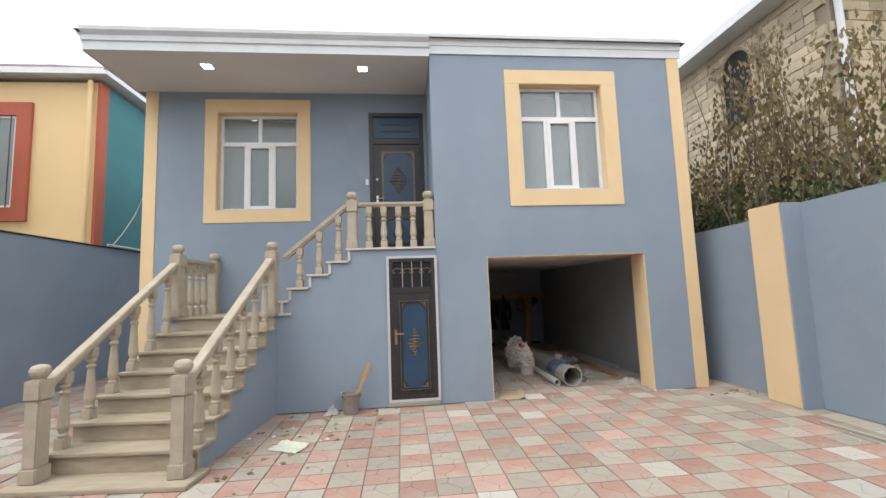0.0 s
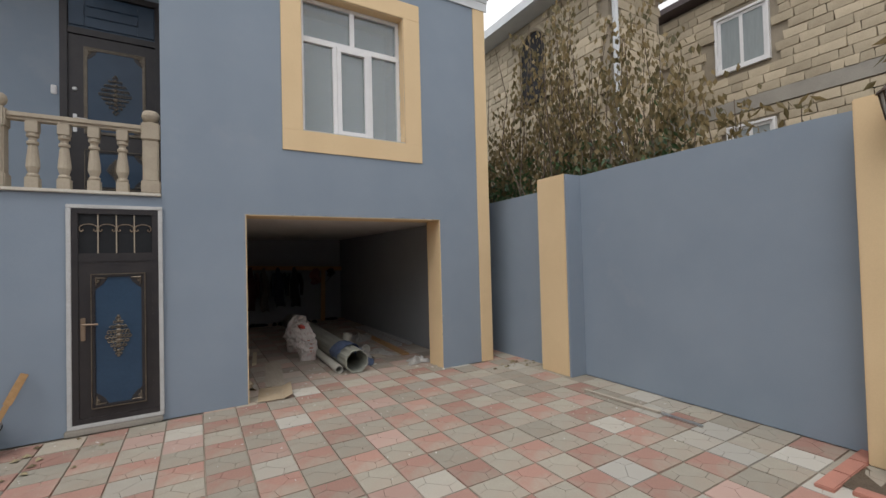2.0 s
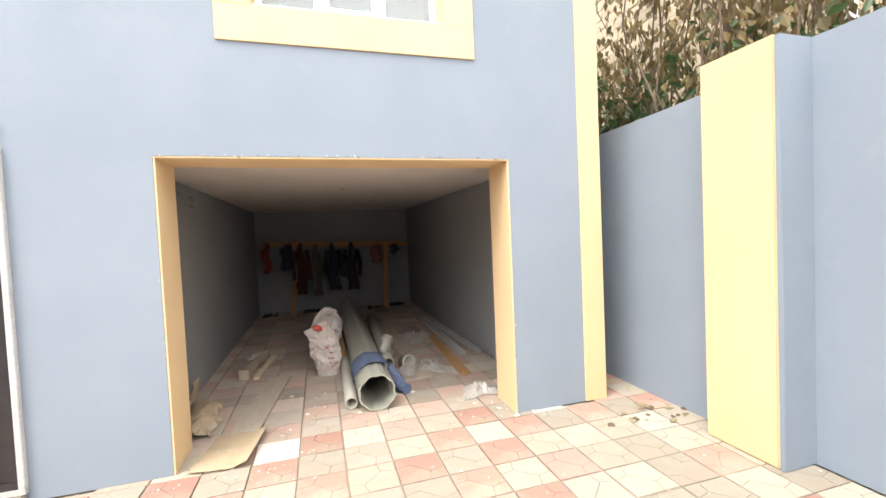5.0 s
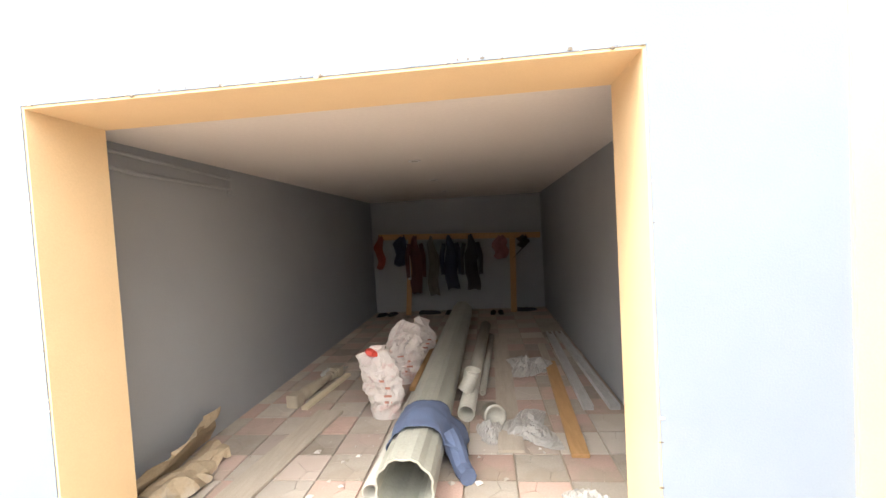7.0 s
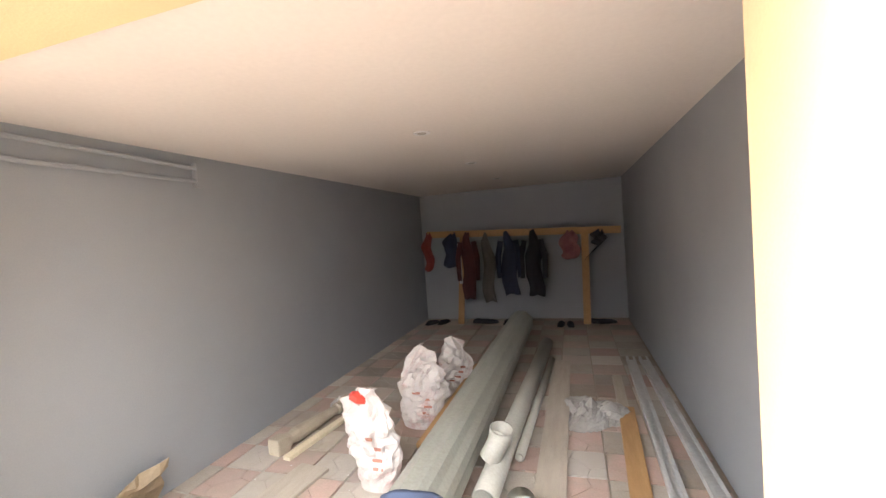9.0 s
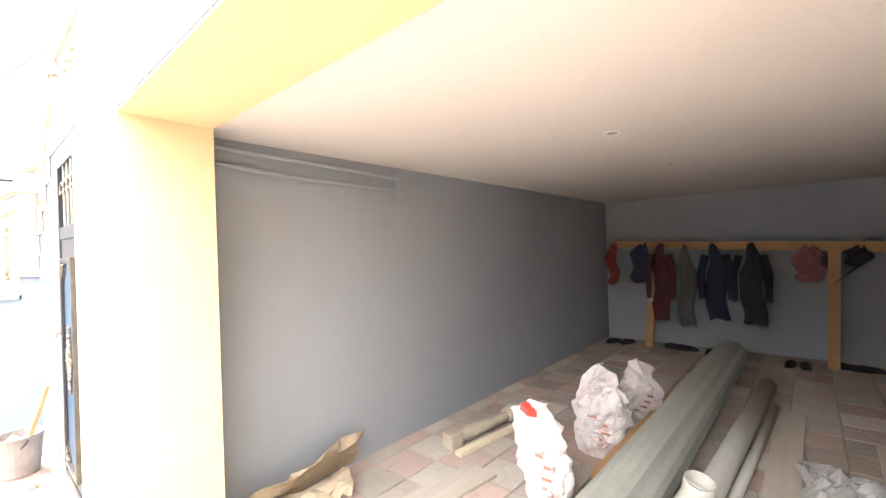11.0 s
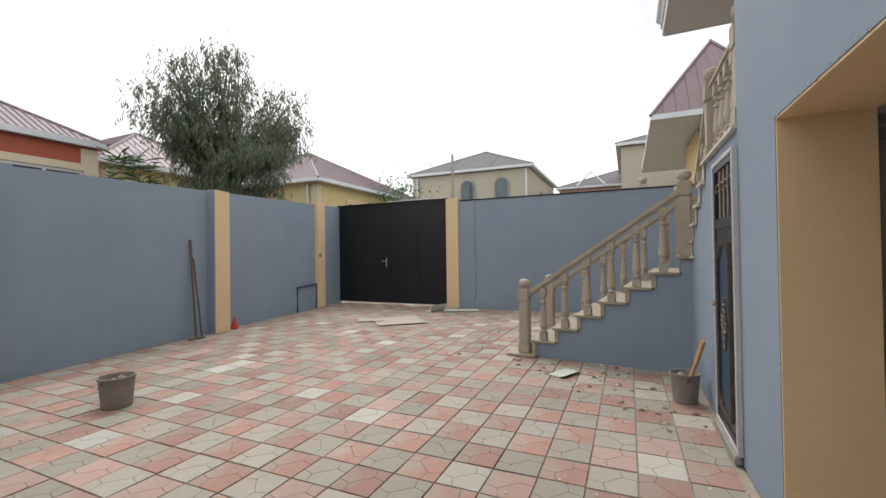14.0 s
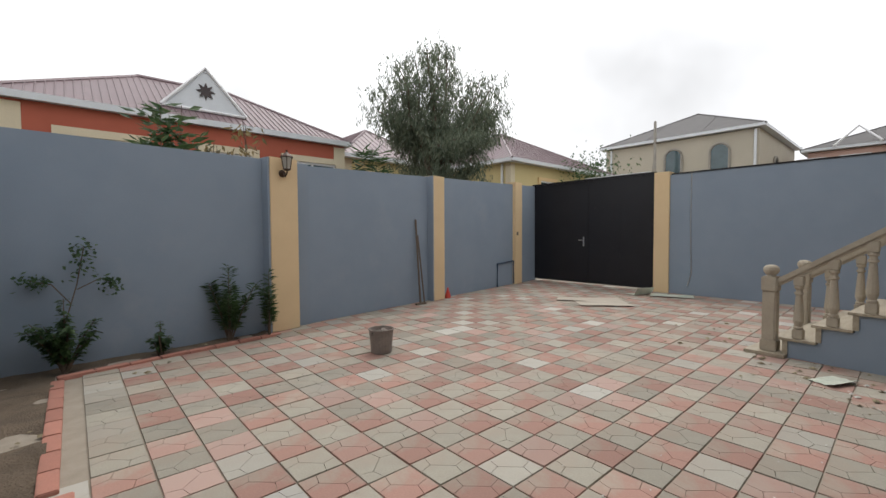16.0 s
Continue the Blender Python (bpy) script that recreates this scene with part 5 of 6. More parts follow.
rg = part("pipe_socket", turned(pose(3.22, 1.52, 0.075, 80, 0, 15), merge(lathe([(0.075, -0.06), (0.075, 0.05), (0.083, 0.052), (0.083, 0.075), (0.062, 0.075), (0.060, 0.0)], 20))), PVC, smooth=True)
tagged(rg, "grey plastic pipe socket lying on its side", "pipe fitting")


def drape(cx, y0, y1, r, mat, zc):
    """Cloth thrown over a lying pipe, its edges hanging to the floor."""
    def f(u, v):
        a = radians(-25 + 215 * u)
        y = y0 + (y1 - y0) * v + 0.05 * math.sin(6 * u + 1)
        rr = r + 0.014 + 0.02 * abs(noise.noise(Vector((u * 6, v * 4, 3)))) + (0.13 * (0.16 - u) / 0.16 if u < 0.16 else 0)
        p = Vector((cx + rr * math.cos(a), y, zc + rr * math.sin(a)))
        p += noise.noise_vector(Vector((p.x * 8, p.y * 8, p.z * 8))) * 0.02
        p.z = max(p.z, 0.006)
        return p
    return sheet(1, 1, 30, 18, f)


jk = part("jacket", drape(2.77, 0.82, 1.22, 0.16, DENIM, 0.16), DENIM, smooth=True)
tagged(jk, "blue denim jacket thrown over the large downpipe", "jacket")
def sleeve_path(i):
    return (2.93 + 0.035 * i, 0.98 - 0.05 * i + 0.03 * math.sin(i), max(0.05, 0.20 - 0.05 * i))
part("sleeve", tube([sleeve_path(i) for i in range(5)], [0.06, 0.062, 0.058, 0.055, 0.05], 10), DENIM, jk)


def film(cx, cy, w, l, h, seed):
    def f(u, v):
        e = math.sin(u * math.pi) * math.sin(v * math.pi)
        ang = math.atan2(v - 0.5, u - 0.5)
        k = 1 + 0.25 * math.sin(3 * ang + seed)
        z = 0.004 + h * e * (0.5 + abs(noise.noise(Vector((u * 5 + seed, v * 5, 0)))) * 1.4) + 0.02 * abs(noise.noise(Vector((u * 14, v * 14, seed))))
        return Vector((cx + (u - 0.5) * w * k, cy + (v - 0.5) * l * k, z))
    return sheet(1, 1, 26, 26, f)


for cx, cy, w, l, h, s in ((3.61, 2.79, 0.44, 0.5, 0.10, 1.0), (3.46, 1.45, 0.34, 0.5, 0.06, 4.0), (3.20, 1.36, 0.17, 0.26, 0.09, 6.0), (3.70, 0.56, 0.30, 0.26, 0.07, 9.0), (1.52, 2.75, 0.2, 0.3, 0.05, 11.0)):
    tagged(part("plastic_sheet", film(cx, cy, w, l, h, s), PLASTIC), "crumpled dusty plastic film on the garage floor", "plastic sheet", "crumpled plastic films")


def plank(x0, y0, x1, y1, w, t, mat, label, z=0.003, cat="plank"):
    d = Vector((x1 - x0, y1 - y0, 0))
    m = Matrix.Translation((x0, y0, z)) @ Matrix.Rotation(math.atan2(d.y, d.x) - math.pi / 2, 4, "Z")
    ob = part("plank", turned(m, one_box(-w / 2, w / 2, 0, d.length, 0, t, 0.003)), mat)
    return tagged(ob, label, cat, "planks")


plank(3.75, 1.04, 3.84, 2.9, 0.11, 0.025, WOOD, "yellow raw pine plank on the garage floor")
plank(3.80, 2.0, 3.84, 3.6, 0.08, 0.022, WOOD_PALE, "dusty narrow plank on the garage floor")
plank(3.33, 1.1, 3.35, 4.0, 0.17, 0.02, WOOD_PALE, "wide dusty plank on the garage floor")
plank(1.72, 0.46, 1.88, 1.76, 0.22, 0.018, WOOD_PALE, "wide pale board lying near the garage mouth")
plank(2.55, 1.9, 2.575, 3.45, 0.05, 0.035, WOOD, "thin brown batten beside the sacks", 0.112)
for x0, x1 in ((3.96, 4.02), (4.16, 4.14)):
    m = Matrix.Translation((x0, 1.73, 0.002)) @ Matrix.Rotation(-math.atan2(x1 - x0, 2.4), 4, "Z")
    ob = part("metal_channel", turned(m, merge(one_box(-0.04, 0.04, 0, 2.4, 0, 0.003), one_box(-0.04, -0.037, 0, 2.4, 0.003, 0.04), one_box(0.037, 0.04, 0, 2.4, 0.003, 0.04), one_box(-0.037, -0.02, 0, 2.4, 0.037, 0.04), one_box(0.02, 0.037, 0, 2.4, 0.037, 0.04))), TRIM_WHITE)
    tagged(ob, "pale galvanised metal channel along the garage wall", "channel", "metal channels")


def lying_baluster():
    m = pose(1.50, 1.84, 0.055, -90, 0, -8)
    ob = part("spare_baluster", turned(m, baluster_mesh(0.86, 0.055)), STONE)
    tagged(ob, "spare carved stone baluster lying on the floor", "baluster")
    tagged(part("wood_batten", turned(pose(1.63, 1.80, 0.003, 0, 0, -7), one_box(-0.03, 0.03, 0, 0.85, 0, 0.03, 0.003)), CREAM), "cream batten beside the spare baluster", "batten")


lying_baluster()


def cardboard(x, y, w, l, rz, mat, label, lift, seed):
    def f(u, v):
        fold = max(0.0, u - 0.72) * lift * 3
        return Vector(((u - 0.5) * w, (v - 0.5) * l, 0.008 + fold + 0.012 * abs(noise.noise(Vector((u * 3 + seed, v * 3, seed))))))
    ob = part("cardboard", turned(pose(x, y, 0.0, 0, 0, rz), sheet(1, 1, 14, 14, f)), mat)
    return tagged(ob, label, "cardboard", "cardboard sheets")


cardboard(1.68, 0.20, 0.36, 0.52, -8, CARD, "brown flattened cardboard at the garage mouth", 0.05, 1)
cardboard(-3.85, -5.15, 1.1, 1.0, 42, WOOD_PALE, "pale flattened cardboard lying on the yard tiles", 0.02, 2)
cardboard(-3.75, -5.75, 0.55, 0.6, 30, WOOD_PALE, "small pale cardboard lying on the yard tiles", 0.02, 3)
cardboard(-5.75, -4.45, 0.55, 0.85, 20, PAPER, "white paper sheet beside the gate pillar", 0.02, 4)
cardboard(-5.5, -5.05, 0.35, 0.5, 70, PAPER, "crumpled white paper beside the gate pillar", 0.2, 5)
cardboard(-1.11, -1.36, 0.22, 0.36, 65, PAPER, "damp greenish paper lying by the stairs", 0.03, 6)


def carton():
    """A torn open carton lying against the garage wall."""
    def back(u, v):
        return Vector((1.15 + 0.10 * u + 0.03 * math.sin(5 * v), 0.55 + 0.75 * v + 0.02 * math.sin(8 * u), 0.01 + 0.26 * u * (0.6 + 0.4 * v))) + noise.noise_vector(Vector((u * 3, v * 6, 9))) * 0.06 * u

    def flap(u, v):
        return Vector((1.17 + 0.30 * u, 0.55 + 0.62 * v - 0.1 * u, 0.012 + 0.14 * u * (1 - u) * 2 + 0.02 * math.sin(7 * v))) + noise.noise_vector(Vector((u * 5, v * 7, 2))) * 0.07 * u
    ob = part("carton", sheet(1, 1, 8, 14, back), CARD)
    tagged(ob, "torn open cardboard carton against the garage wall", "carton")
    part("flap", sheet(1, 1, 10, 14, flap), CARD, ob)


carton()
for k, dz in enumerate((0.0, 0.085)):
    pts = [(1.15, 0.40, 2.02 - dz), (1.15, 0.8, 2.01 - dz - 0.02 * k), (1.15, 1.25, 2.00 - dz - 0.012 * k), (1.15, 1.74, 1.985 - dz)]
    tagged(part("conduit", tube(pts, 0.014, 7), GARAGE_BLUE), "painted conduit running along the top of the garage wall", "conduit", "conduits")
tagged(part("conduit_box", one_box(1.122, 1.165, 1.735, 1.80, 1.86, 2.02, 0.006), GARAGE_BLUE), "small painted junction box on the garage wall", "junction box")


# ---- yard: loose things ----
def bucket(x, y, r, h, label):
    ob = part("bucket", turned(pose(x, y, 0.002), lathe([(r * 0.80, 0), (r * 0.82, 0.01), (r * 0.98, h - 0.02), (r * 1.05, h - 0.015), (r * 1.05, h), (r * 0.96, h), (r * 0.9, h - 0.06), (r * 0.4, h - 0.045), (0.01, h - 0.05)], 22)), BUCKET, smooth=False)
    tagged(ob, label, "bucket", "buckets")
    part("handle", turned(pose(x, y, h - 0.02, 0, 0, 25), tube([(r * 1.04 * math.cos(a), -0.02 - 0.05 * math.sin(a), -0.10 * math.sin(a) * 0.8) for a in [i * math.pi / 10 for i in range(11)]], 0.004, 5)), DARK, ob, "thin wire handle")
    rr = random.Random(4)
    lump = bmesh.new()
    for k in range(7):
        bmesh.ops.create_icosphere(lump, subdivisions=1, radius=rr.uniform(0.02, 0.045), matrix=Matrix.Translation((x + rr.uniform(-0.6, 0.6) * r, y + rr.uniform(-0.6, 0.6) * r, h - 0.045)))
    part("mortar", lump, BUCKET, ob, "set mortar in the bucket")
    return ob


bucket(-0.60, -0.20, 0.125, 0.27, "mortar-crusted bucket standing by the cellar door")
bucket(1.50, -5.15, 0.15, 0.29, "mortar-crusted grey bucket standing in the yard")
bucket(4.84, -4.25, 0.15, 0.24, "broken grey bucket lying in the flower bed")
st = part("wooden_float", turned(pose(-0.57, -0.19, 0.12, -8, 24, 10), merge(one_box(-0.02, 0.02, -0.012, 0.012, 0, 0.30, 0.004), one_box(-0.028, 0.028, -0.012, 0.012, 0.3, 0.56, 0.004))), WOOD)
tagged(st, "wooden batten standing in the mortar bucket", "batten")
bag = part("crumpled_bag", turned(pose(-0.86, -0.17, 0.0), film(0, 0, 0.16, 0.16, 0.10, 8.0)), PLASTIC)
tagged(bag, "small crumpled grey plastic bag by the wall", "bag")
plank(4.62, -1.75, 4.66, -2.6, 0.035, 0.02, WOOD_PALE, "thin wooden strip lying along the yard wall", 0.004)
tagged(part("metal_strip", turned(pose(4.655, -2.62, 0.004, 0, 0, 181), one_box(-0.02, 0.02, 0, 0.36, 0, 0.014, 0.002)), STEEL), "grey metal strip lying along the yard wall", "strip")
lean = part("garden_tool", merge(tube([(-0.98, -7.50, 0.02), (-1.02, -7.695, 1.72)], 0.02, 7), tube([(-1.10, -7.52, 0.02), (-1.08, -7.705, 1.4)], 0.016, 7), turned(pose(-0.98, -7.48, 0.0, 0, 0, 8), one_box(-0.14, 0.14, -0.05, 0.03, 0, 0.03, 0.006))), BARK)
tagged(lean, "old broom and stick leaning against the yard wall", "broom")
pf = part("pipe_outlet", tube([(-4.15, -8.20, 0.0), (-4.15, -8.20, 0.62), (-5.0, -8.34, 0.66), (-5.0, -8.34, 0.02)], 0.022, 7), DOOR_BLUE)
tagged(pf, "blue grey water pipe bent against the yard wall", "pipe")
tagged(part("traffic_bag", turned(pose(-1.93, -7.72, 0, 0, 0, 10), lathe([(0.06, 0), (0.07, 0.04), (0.045, 0.12), (0.02, 0.2), (0.008, 0.24)], 9)), RED_PLASTIC), "small red plastic scrap at the pillar foot", "scrap")
sw = part("gate_switch", turned(pose(-5.10, -8.30, 1.42, 0, 0, 189), one_box(-0.04, 0.04, -0.03, 0.0, -0.05, 0.05, 0.006)), BRONZE)
tagged(sw, "small brown doorbell on the pillar", "doorbell")
tagged(part("wall_cable", tube([(W_X + 0.012, -4.24, 2.78), (W_X + 0.013, -4.25, 1.6), (W_X + 0.012, -4.22, 0.5), (W_X + 0.013, -4.3, 0.2)], 0.010, 5), STEEL), "grey cable down the yard wall", "cable")

# flower bed: soil, kerb stones, plants
bed = bmesh.new()
bmesh.ops.create_grid(bed, x_segments=40, y_segments=40, size=0.5)
for v in bed.verts:
    u, w = v.co.x + 0.5, v.co.y + 0.5
    v.co = Vector((2.0 + 3.15 * u, -7.3 + 3.35 * w, 0.005 + 0.05 * noise.noise(Vector((u * 9, w * 11, 0))) + 0.02 * noise.noise(Vector((u * 40, w * 40, 2)))))
for f in [f for f in bed.faces if f.calc_center_median().x < 4.48 and f.calc_center_median().y > -6.60 - max(0, 4.4 - f.calc_center_median().x) * 0.19 + 0.0]:
    bed.faces.remove(f)
tagged(part("soil_bed", bed, SOIL, smooth=True), "dry brown soil of the flower bed", "soil", kind="stuff")
kerb = holder("kerb", "red concrete kerb stones edging the flower bed", "kerb", kind="structure")
kb = one_box(-0.145, 0.145, -0.05, 0.05, -0.02, 0.022, 0.006)
k0 = part("kerb_stone", kb, KERB, kerb)
k0.matrix_local = pose(4.45, -3.90, 0, 0, 0, 0)
for k in range(1, 9):
    piece("kerb_stone", k0.data, kerb, pose(4.42, -3.86 - 0.3 * k, random.uniform(-0.004, 0.004), 0, 0, 90 + random.uniform(-1, 1)))
for k in range(2):
    piece("kerb_stone", k0.data, kerb, pose(4.75 + 0.3 * k, -3.90, 0, 0, 0, 0))
for k in range(8):
    piece("kerb_stone", k0.data, kerb, pose(4.28 - 0.295 * k, -6.55 - 0.052 * k, random.uniform(-0.004, 0.004), 0, 0, 10 + random.uniform(-1, 1)))


def shrub(name, x, y, h, w, n, length, width, seed, label, mat=OLEANDER, whorl=True):
    """Upright stems carrying narrow leaves."""
    r = random.Random(seed)
    ob = holder(name, label, "plant")
    stems, pts = [], []
    for k in range(n):
        a, out = r.uniform(0, 6.28), r.uniform(0.1, 1) * w / 2
        top = Vector((x + out * math.cos(a), y + out * math.sin(a) * 0.7, h * (1 if k == 0 else r.uniform(0.45, 0.8))))
        if k == 0:
            top.x, top.y = x, y
        mid = Vector((x, y, 0)).lerp(top, 0.5) + Vector((0, 0, 0.05))
        stems.append(tube([(x + r.uniform(-0.02, 0.02), y + r.uniform(-0.02, 0.02), -0.02), mid, top], [0.012, 0.008, 0.003], 5))
        for s in range(int(26 * h) + 6):
            f = 0.25 + 0.75 * s / (int(26 * h) + 6)
            base = Vector((x, y, 0)).lerp(mid, f * 2) if f < 0.5 else mid.lerp(top, f * 2 - 1)
            pts += [base] * 3
    part("stem", merge(*stems), BARK, ob)
    verts, faces = [], []
    for p in pts:
        a = r.uniform(0, 6.28)
        d = Vector((math.cos(a), math.sin(a), r.uniform(0.1, 0.8) if whorl else r.uniform(-0.5, 0.4))).normalized()
        s = d.cross(Vector((0, 0, 1))).normalized()
        L, W = length * r.uniform(0.6, 1.2), width * r.uniform(0.7, 1.2)
        k = len(verts)
        p = p + d * 0.01
        verts += [p, p + d * L * 0.5 + s * W / 2, p + d * L + Vector((0, 0, -0.2 * L)), p + d * L * 0.5 - s * W / 2]
        faces += [(k, k + 1, k + 2), (k, k + 2, k + 3)]
    me = bpy.data.meshes.new("foliage")
    me.from_pydata([tuple(v) for v in verts], [], faces)
    leaf_part("foliage", me, mat, ob)
    return ob


shrub("oleander_shrub", 2.72, -6.98, 1.02, 0.75, 11, 0.13, 0.022, 3, "dark green oleander with narrow leaves by the pillar")
shrub("oleander_shrub", 2.22, -6.90, 0.92, 0.35, 5, 0.12, 0.02, 4, "thin oleander shoot with narrow leaves by the pillar")
shrub("small_shrub", 3.52, -6.80, 0.42, 0.36, 7, 0.06, 0.035, 5, "small dark round-leaved shrub in the flower bed", whorl=False)
shrub("rose_bush", 4.36, -6.74, 0.78, 0.75, 12, 0.075, 0.05, 6, "green rose bush with small leaves in the flower bed", whorl=False)
shrub("rose_bush", 4.92, -6.6, 0.75, 0.5, 8, 0.07, 0.045, 9, "green rose bush in the corner of the bed", whorl=False)


def climber():
    r = random.Random(21)
    ob = holder("climbing_rose", "straggling climbing rose with dark leaves against the wall", "plant")
    ways = [[(4.38, -6.86, 0.4), (4.25, -6.90, 0.9), (4.18, -6.90, 1.32)], [(4.30, -6.88, 0.7), (4.45, -6.90, 0.92), (4.62, -6.90, 0.97)], [(4.25, -6.89, 0.85), (4.05, -6.90, 0.96), (3.95, -6.90, 0.9)]]
    part("stem", merge(*[tube(w, 0.006, 5) for w in ways]), BARK, ob)
    pts = []
    for w in ways:
        for k in range(75):
            base = Vector(w[1]).lerp(Vector(w[2]), min(1.05, abs(r.gauss(0.8, 0.25))))
            pts.append(base + Vector((r.gauss(0, 0.05), abs(r.gauss(0, 0.03)), r.gauss(0, 0.05))))
    leaf_part("foliage", leaves(pts, 8, 0.06, 0.035, 0.3), OLEANDER, ob)


climber()

# ---- trees ----
def limb(p0, p1, r0, r1, bend, seed):
    r = random.Random(seed)
    n = 6
    p0, p1 = Vector(p0), Vector(p1)
    pts = [p0.lerp(p1, i / n) + Vector((r.uniform(-bend, bend), r.uniform(-bend, bend), 0)) * math.sin(math.pi * i / n) for i in range(n + 1)]
    return pts, tube(pts, [r0 + (r1 - r0) * i / n for i in range(n + 1)], 7)


def eucalypt(x, y):
    """A weeping crown of narrow hanging leaves in uneven clumps, with gaps."""
    ob = holder("eucalyptus_tree", "eucalyptus tree with a dense weeping grey-green crown", "tree")
    r = random.Random(31)
    tp, trunk = limb((x, y, -0.1), (x + 0.1, y, 3.9), 0.16, 0.09, 0.12, 2)
    parts, tips = [trunk], []
    for k in range(56):
        a = k * 2.4
        zt = 2.7 + 4.05 * ((k * 0.7549) % 1.0) + r.uniform(-0.15, 0.15)
        rad = 1.95 * (0.5 + 0.5 * math.sin((zt - 2.4) / 5.4 * math.pi)) * r.uniform(0.5, 1.05)
        if zt > 6.4:
            rad *= 0.65
        tip = Vector((x - 0.25 + rad * math.cos(a), y + rad * math.sin(a) * 0.8, zt))
        pts, b = limb(tp[3 + k % 4], tip, 0.05, 0.012, 0.2, k)
        parts.append(b)
        tips += [(pts[j], 0.46 + 0.1 * (j < 5)) for j in (3, 4, 5, 6)]
    part("trunk", merge(*parts), BARK, ob)
    pts = []
    for tip, s in tips:
        for st in range(24):
            top = tip + Vector((r.gauss(0, s * 0.5), r.gauss(0, s * 0.5), r.gauss(0.05, s * 0.3)))
            if top.z < 2.3:
                continue
            length = r.uniform(0.15, 0.5)
            for k in range(9):
                pts.append(top + Vector((r.gauss(0, 0.035), r.gauss(0, 0.035), -length * k / 9)))
    leaf_part("crown", leaves(pts, 5, 0.14, 0.028, 0.66), EUCALYPT, ob)


eucalypt(-3.55, -10.0)


def vine_tree():
    """A large shrub leaning over the yard wall, with upright shoots and drooping yellowing leaves."""
    ob = holder("mulberry_tree", "overgrown tree with drooping yellowing leaves behind the wall", "tree")
    r = random.Random(77)
    parts, pts = [], []
    for k in range(96):
        s = r.random()
        bx, by = 6.1 + r.uniform(-0.4, 0.5), 2.6 - 4.9 * s
        top_z = 2.6 + (0.35 + 1.85 * math.sin(min(1, s ** 1.35 * 1.05) * math.pi) ** 1.3) * r.uniform(0.3, 1.15)
        top = Vector((bx + r.uniform(-0.7, 0.5), by + r.uniform(-0.55, 0.45), top_z + 0.35))
        way, b = limb((bx, by, 0.2), top, 0.018, 0.004, 0.28, k)
        parts.append(b)
        for j in range(1, 7):
            f = way[j]
            if f.z < 1.9:
                continue
            for q in range(24):
                sp = 0.26 * (1.15 - j / 8)
                pts.append(f + Vector((r.gauss(0, sp), r.gauss(0, sp), r.gauss(-0.02, 0.22))))
    part("branch", merge(*parts), BARK, ob)
    pts = [p for p in pts if p.x > 5.5]
    low = [Vector((r.uniform(5.55, 6.6), r.uniform(-2.2, 3.2), 2.15 + abs(r.gauss(0, 0.42)))) for k in range(4200)]
    leaf_part("crown", leaves(pts, 9, 0.115, 0.062, 0.72), VINE_LEAF, ob)
    leaf_part("undergrowth", leaves(low, 10, 0.15, 0.06, 0.45), OLEANDER, ob, "dark green low leaves")


vine_tree()


def shoots(name, spots, label, mat, n=26, length=0.14, width=0.05, droop=0.45):
    ob = holder(name, label, "plant")
    r = random.Random(len(spots))
    parts, pts = [], []
    for x, y, z0, z1 in spots:
        way, b = limb((x, y, -0.06), (x + r.uniform(-0.15, 0.15), y, z1), 0.012, 0.004, 0.05, int(x * 10))
        parts.append(b)
        for k in range(n):
            z = r.uniform(z0, z1)
            pts.append(Vector((x + r.gauss(0, 0.10), y + r.gauss(0, 0.10), z)))
    part("stem", merge(*parts), BARK, ob)
    leaf_part("foliage", leaves(pts, 14, length, width, droop), mat, ob)


shoots("wall_shoots", [(5.7, -2.9, 2.7, 3.05), (5.75, -3.35, 2.6, 2.95), (5.7, -4.1, 2.75, 3.3), (5.75, -4.4, 2.6, 3.1)], "thin leafy shoots rising behind the yard wall", VINE_LEAF)
shoots("garden_shrub", [(3.3, -7.7, 2.5, 3.15), (3.15, -7.75, 2.5, 3.25), (3.45, -7.75, 2.5, 3.1), (3.25, -7.9, 2.5, 3.2), (3.05, -7.8, 2.5, 2.9)], "broad-leaved green shrub behind the yard wall", OLEANDER, 34, 0.24, 0.07, -0.35)
shoots("garden_vine", [(2.75, -7.75, 2.5, 2.8), (2.5, -7.75, 2.5, 2.75), (2.3, -7.75, 2.5, 3.1), (2.15, -7.75, 2.5, 3.2)], "sparse vine behind the yard wall", VINE_LEAF)
shoots("palm_shrub", [(-1.0, -9.4, 2.4, 3.4), (-0.8, -9.5, 2.4, 3.3), (-1.3, -9.5, 2.4, 3.5), (-1.15, -9.2, 2.4, 3.2)], "dark spiky shrub beside the eucalyptus", OLEANDER, 60, 0.34, 0.05, -0.2)
far = holder("far_tree", "small thin tree by the lane beyond the gate", "tree")
fr = random.Random(6)
fp, fb = limb((-13.0, -10.3, 0), (-13.0, -10.3, 4.0), 0.08, 0.03, 0.1, 1)
part("trunk", fb, BARK, far)
leaf_part("crown", leaves([Vector((-13.0 + fr.gauss(0, 0.6), -10.3 + fr.gauss(0, 0.6), 4.0 + fr.gauss(0, 0.45))) for k in range(900)], 3, 0.16, 0.07, 0.5), OLEANDER, far)

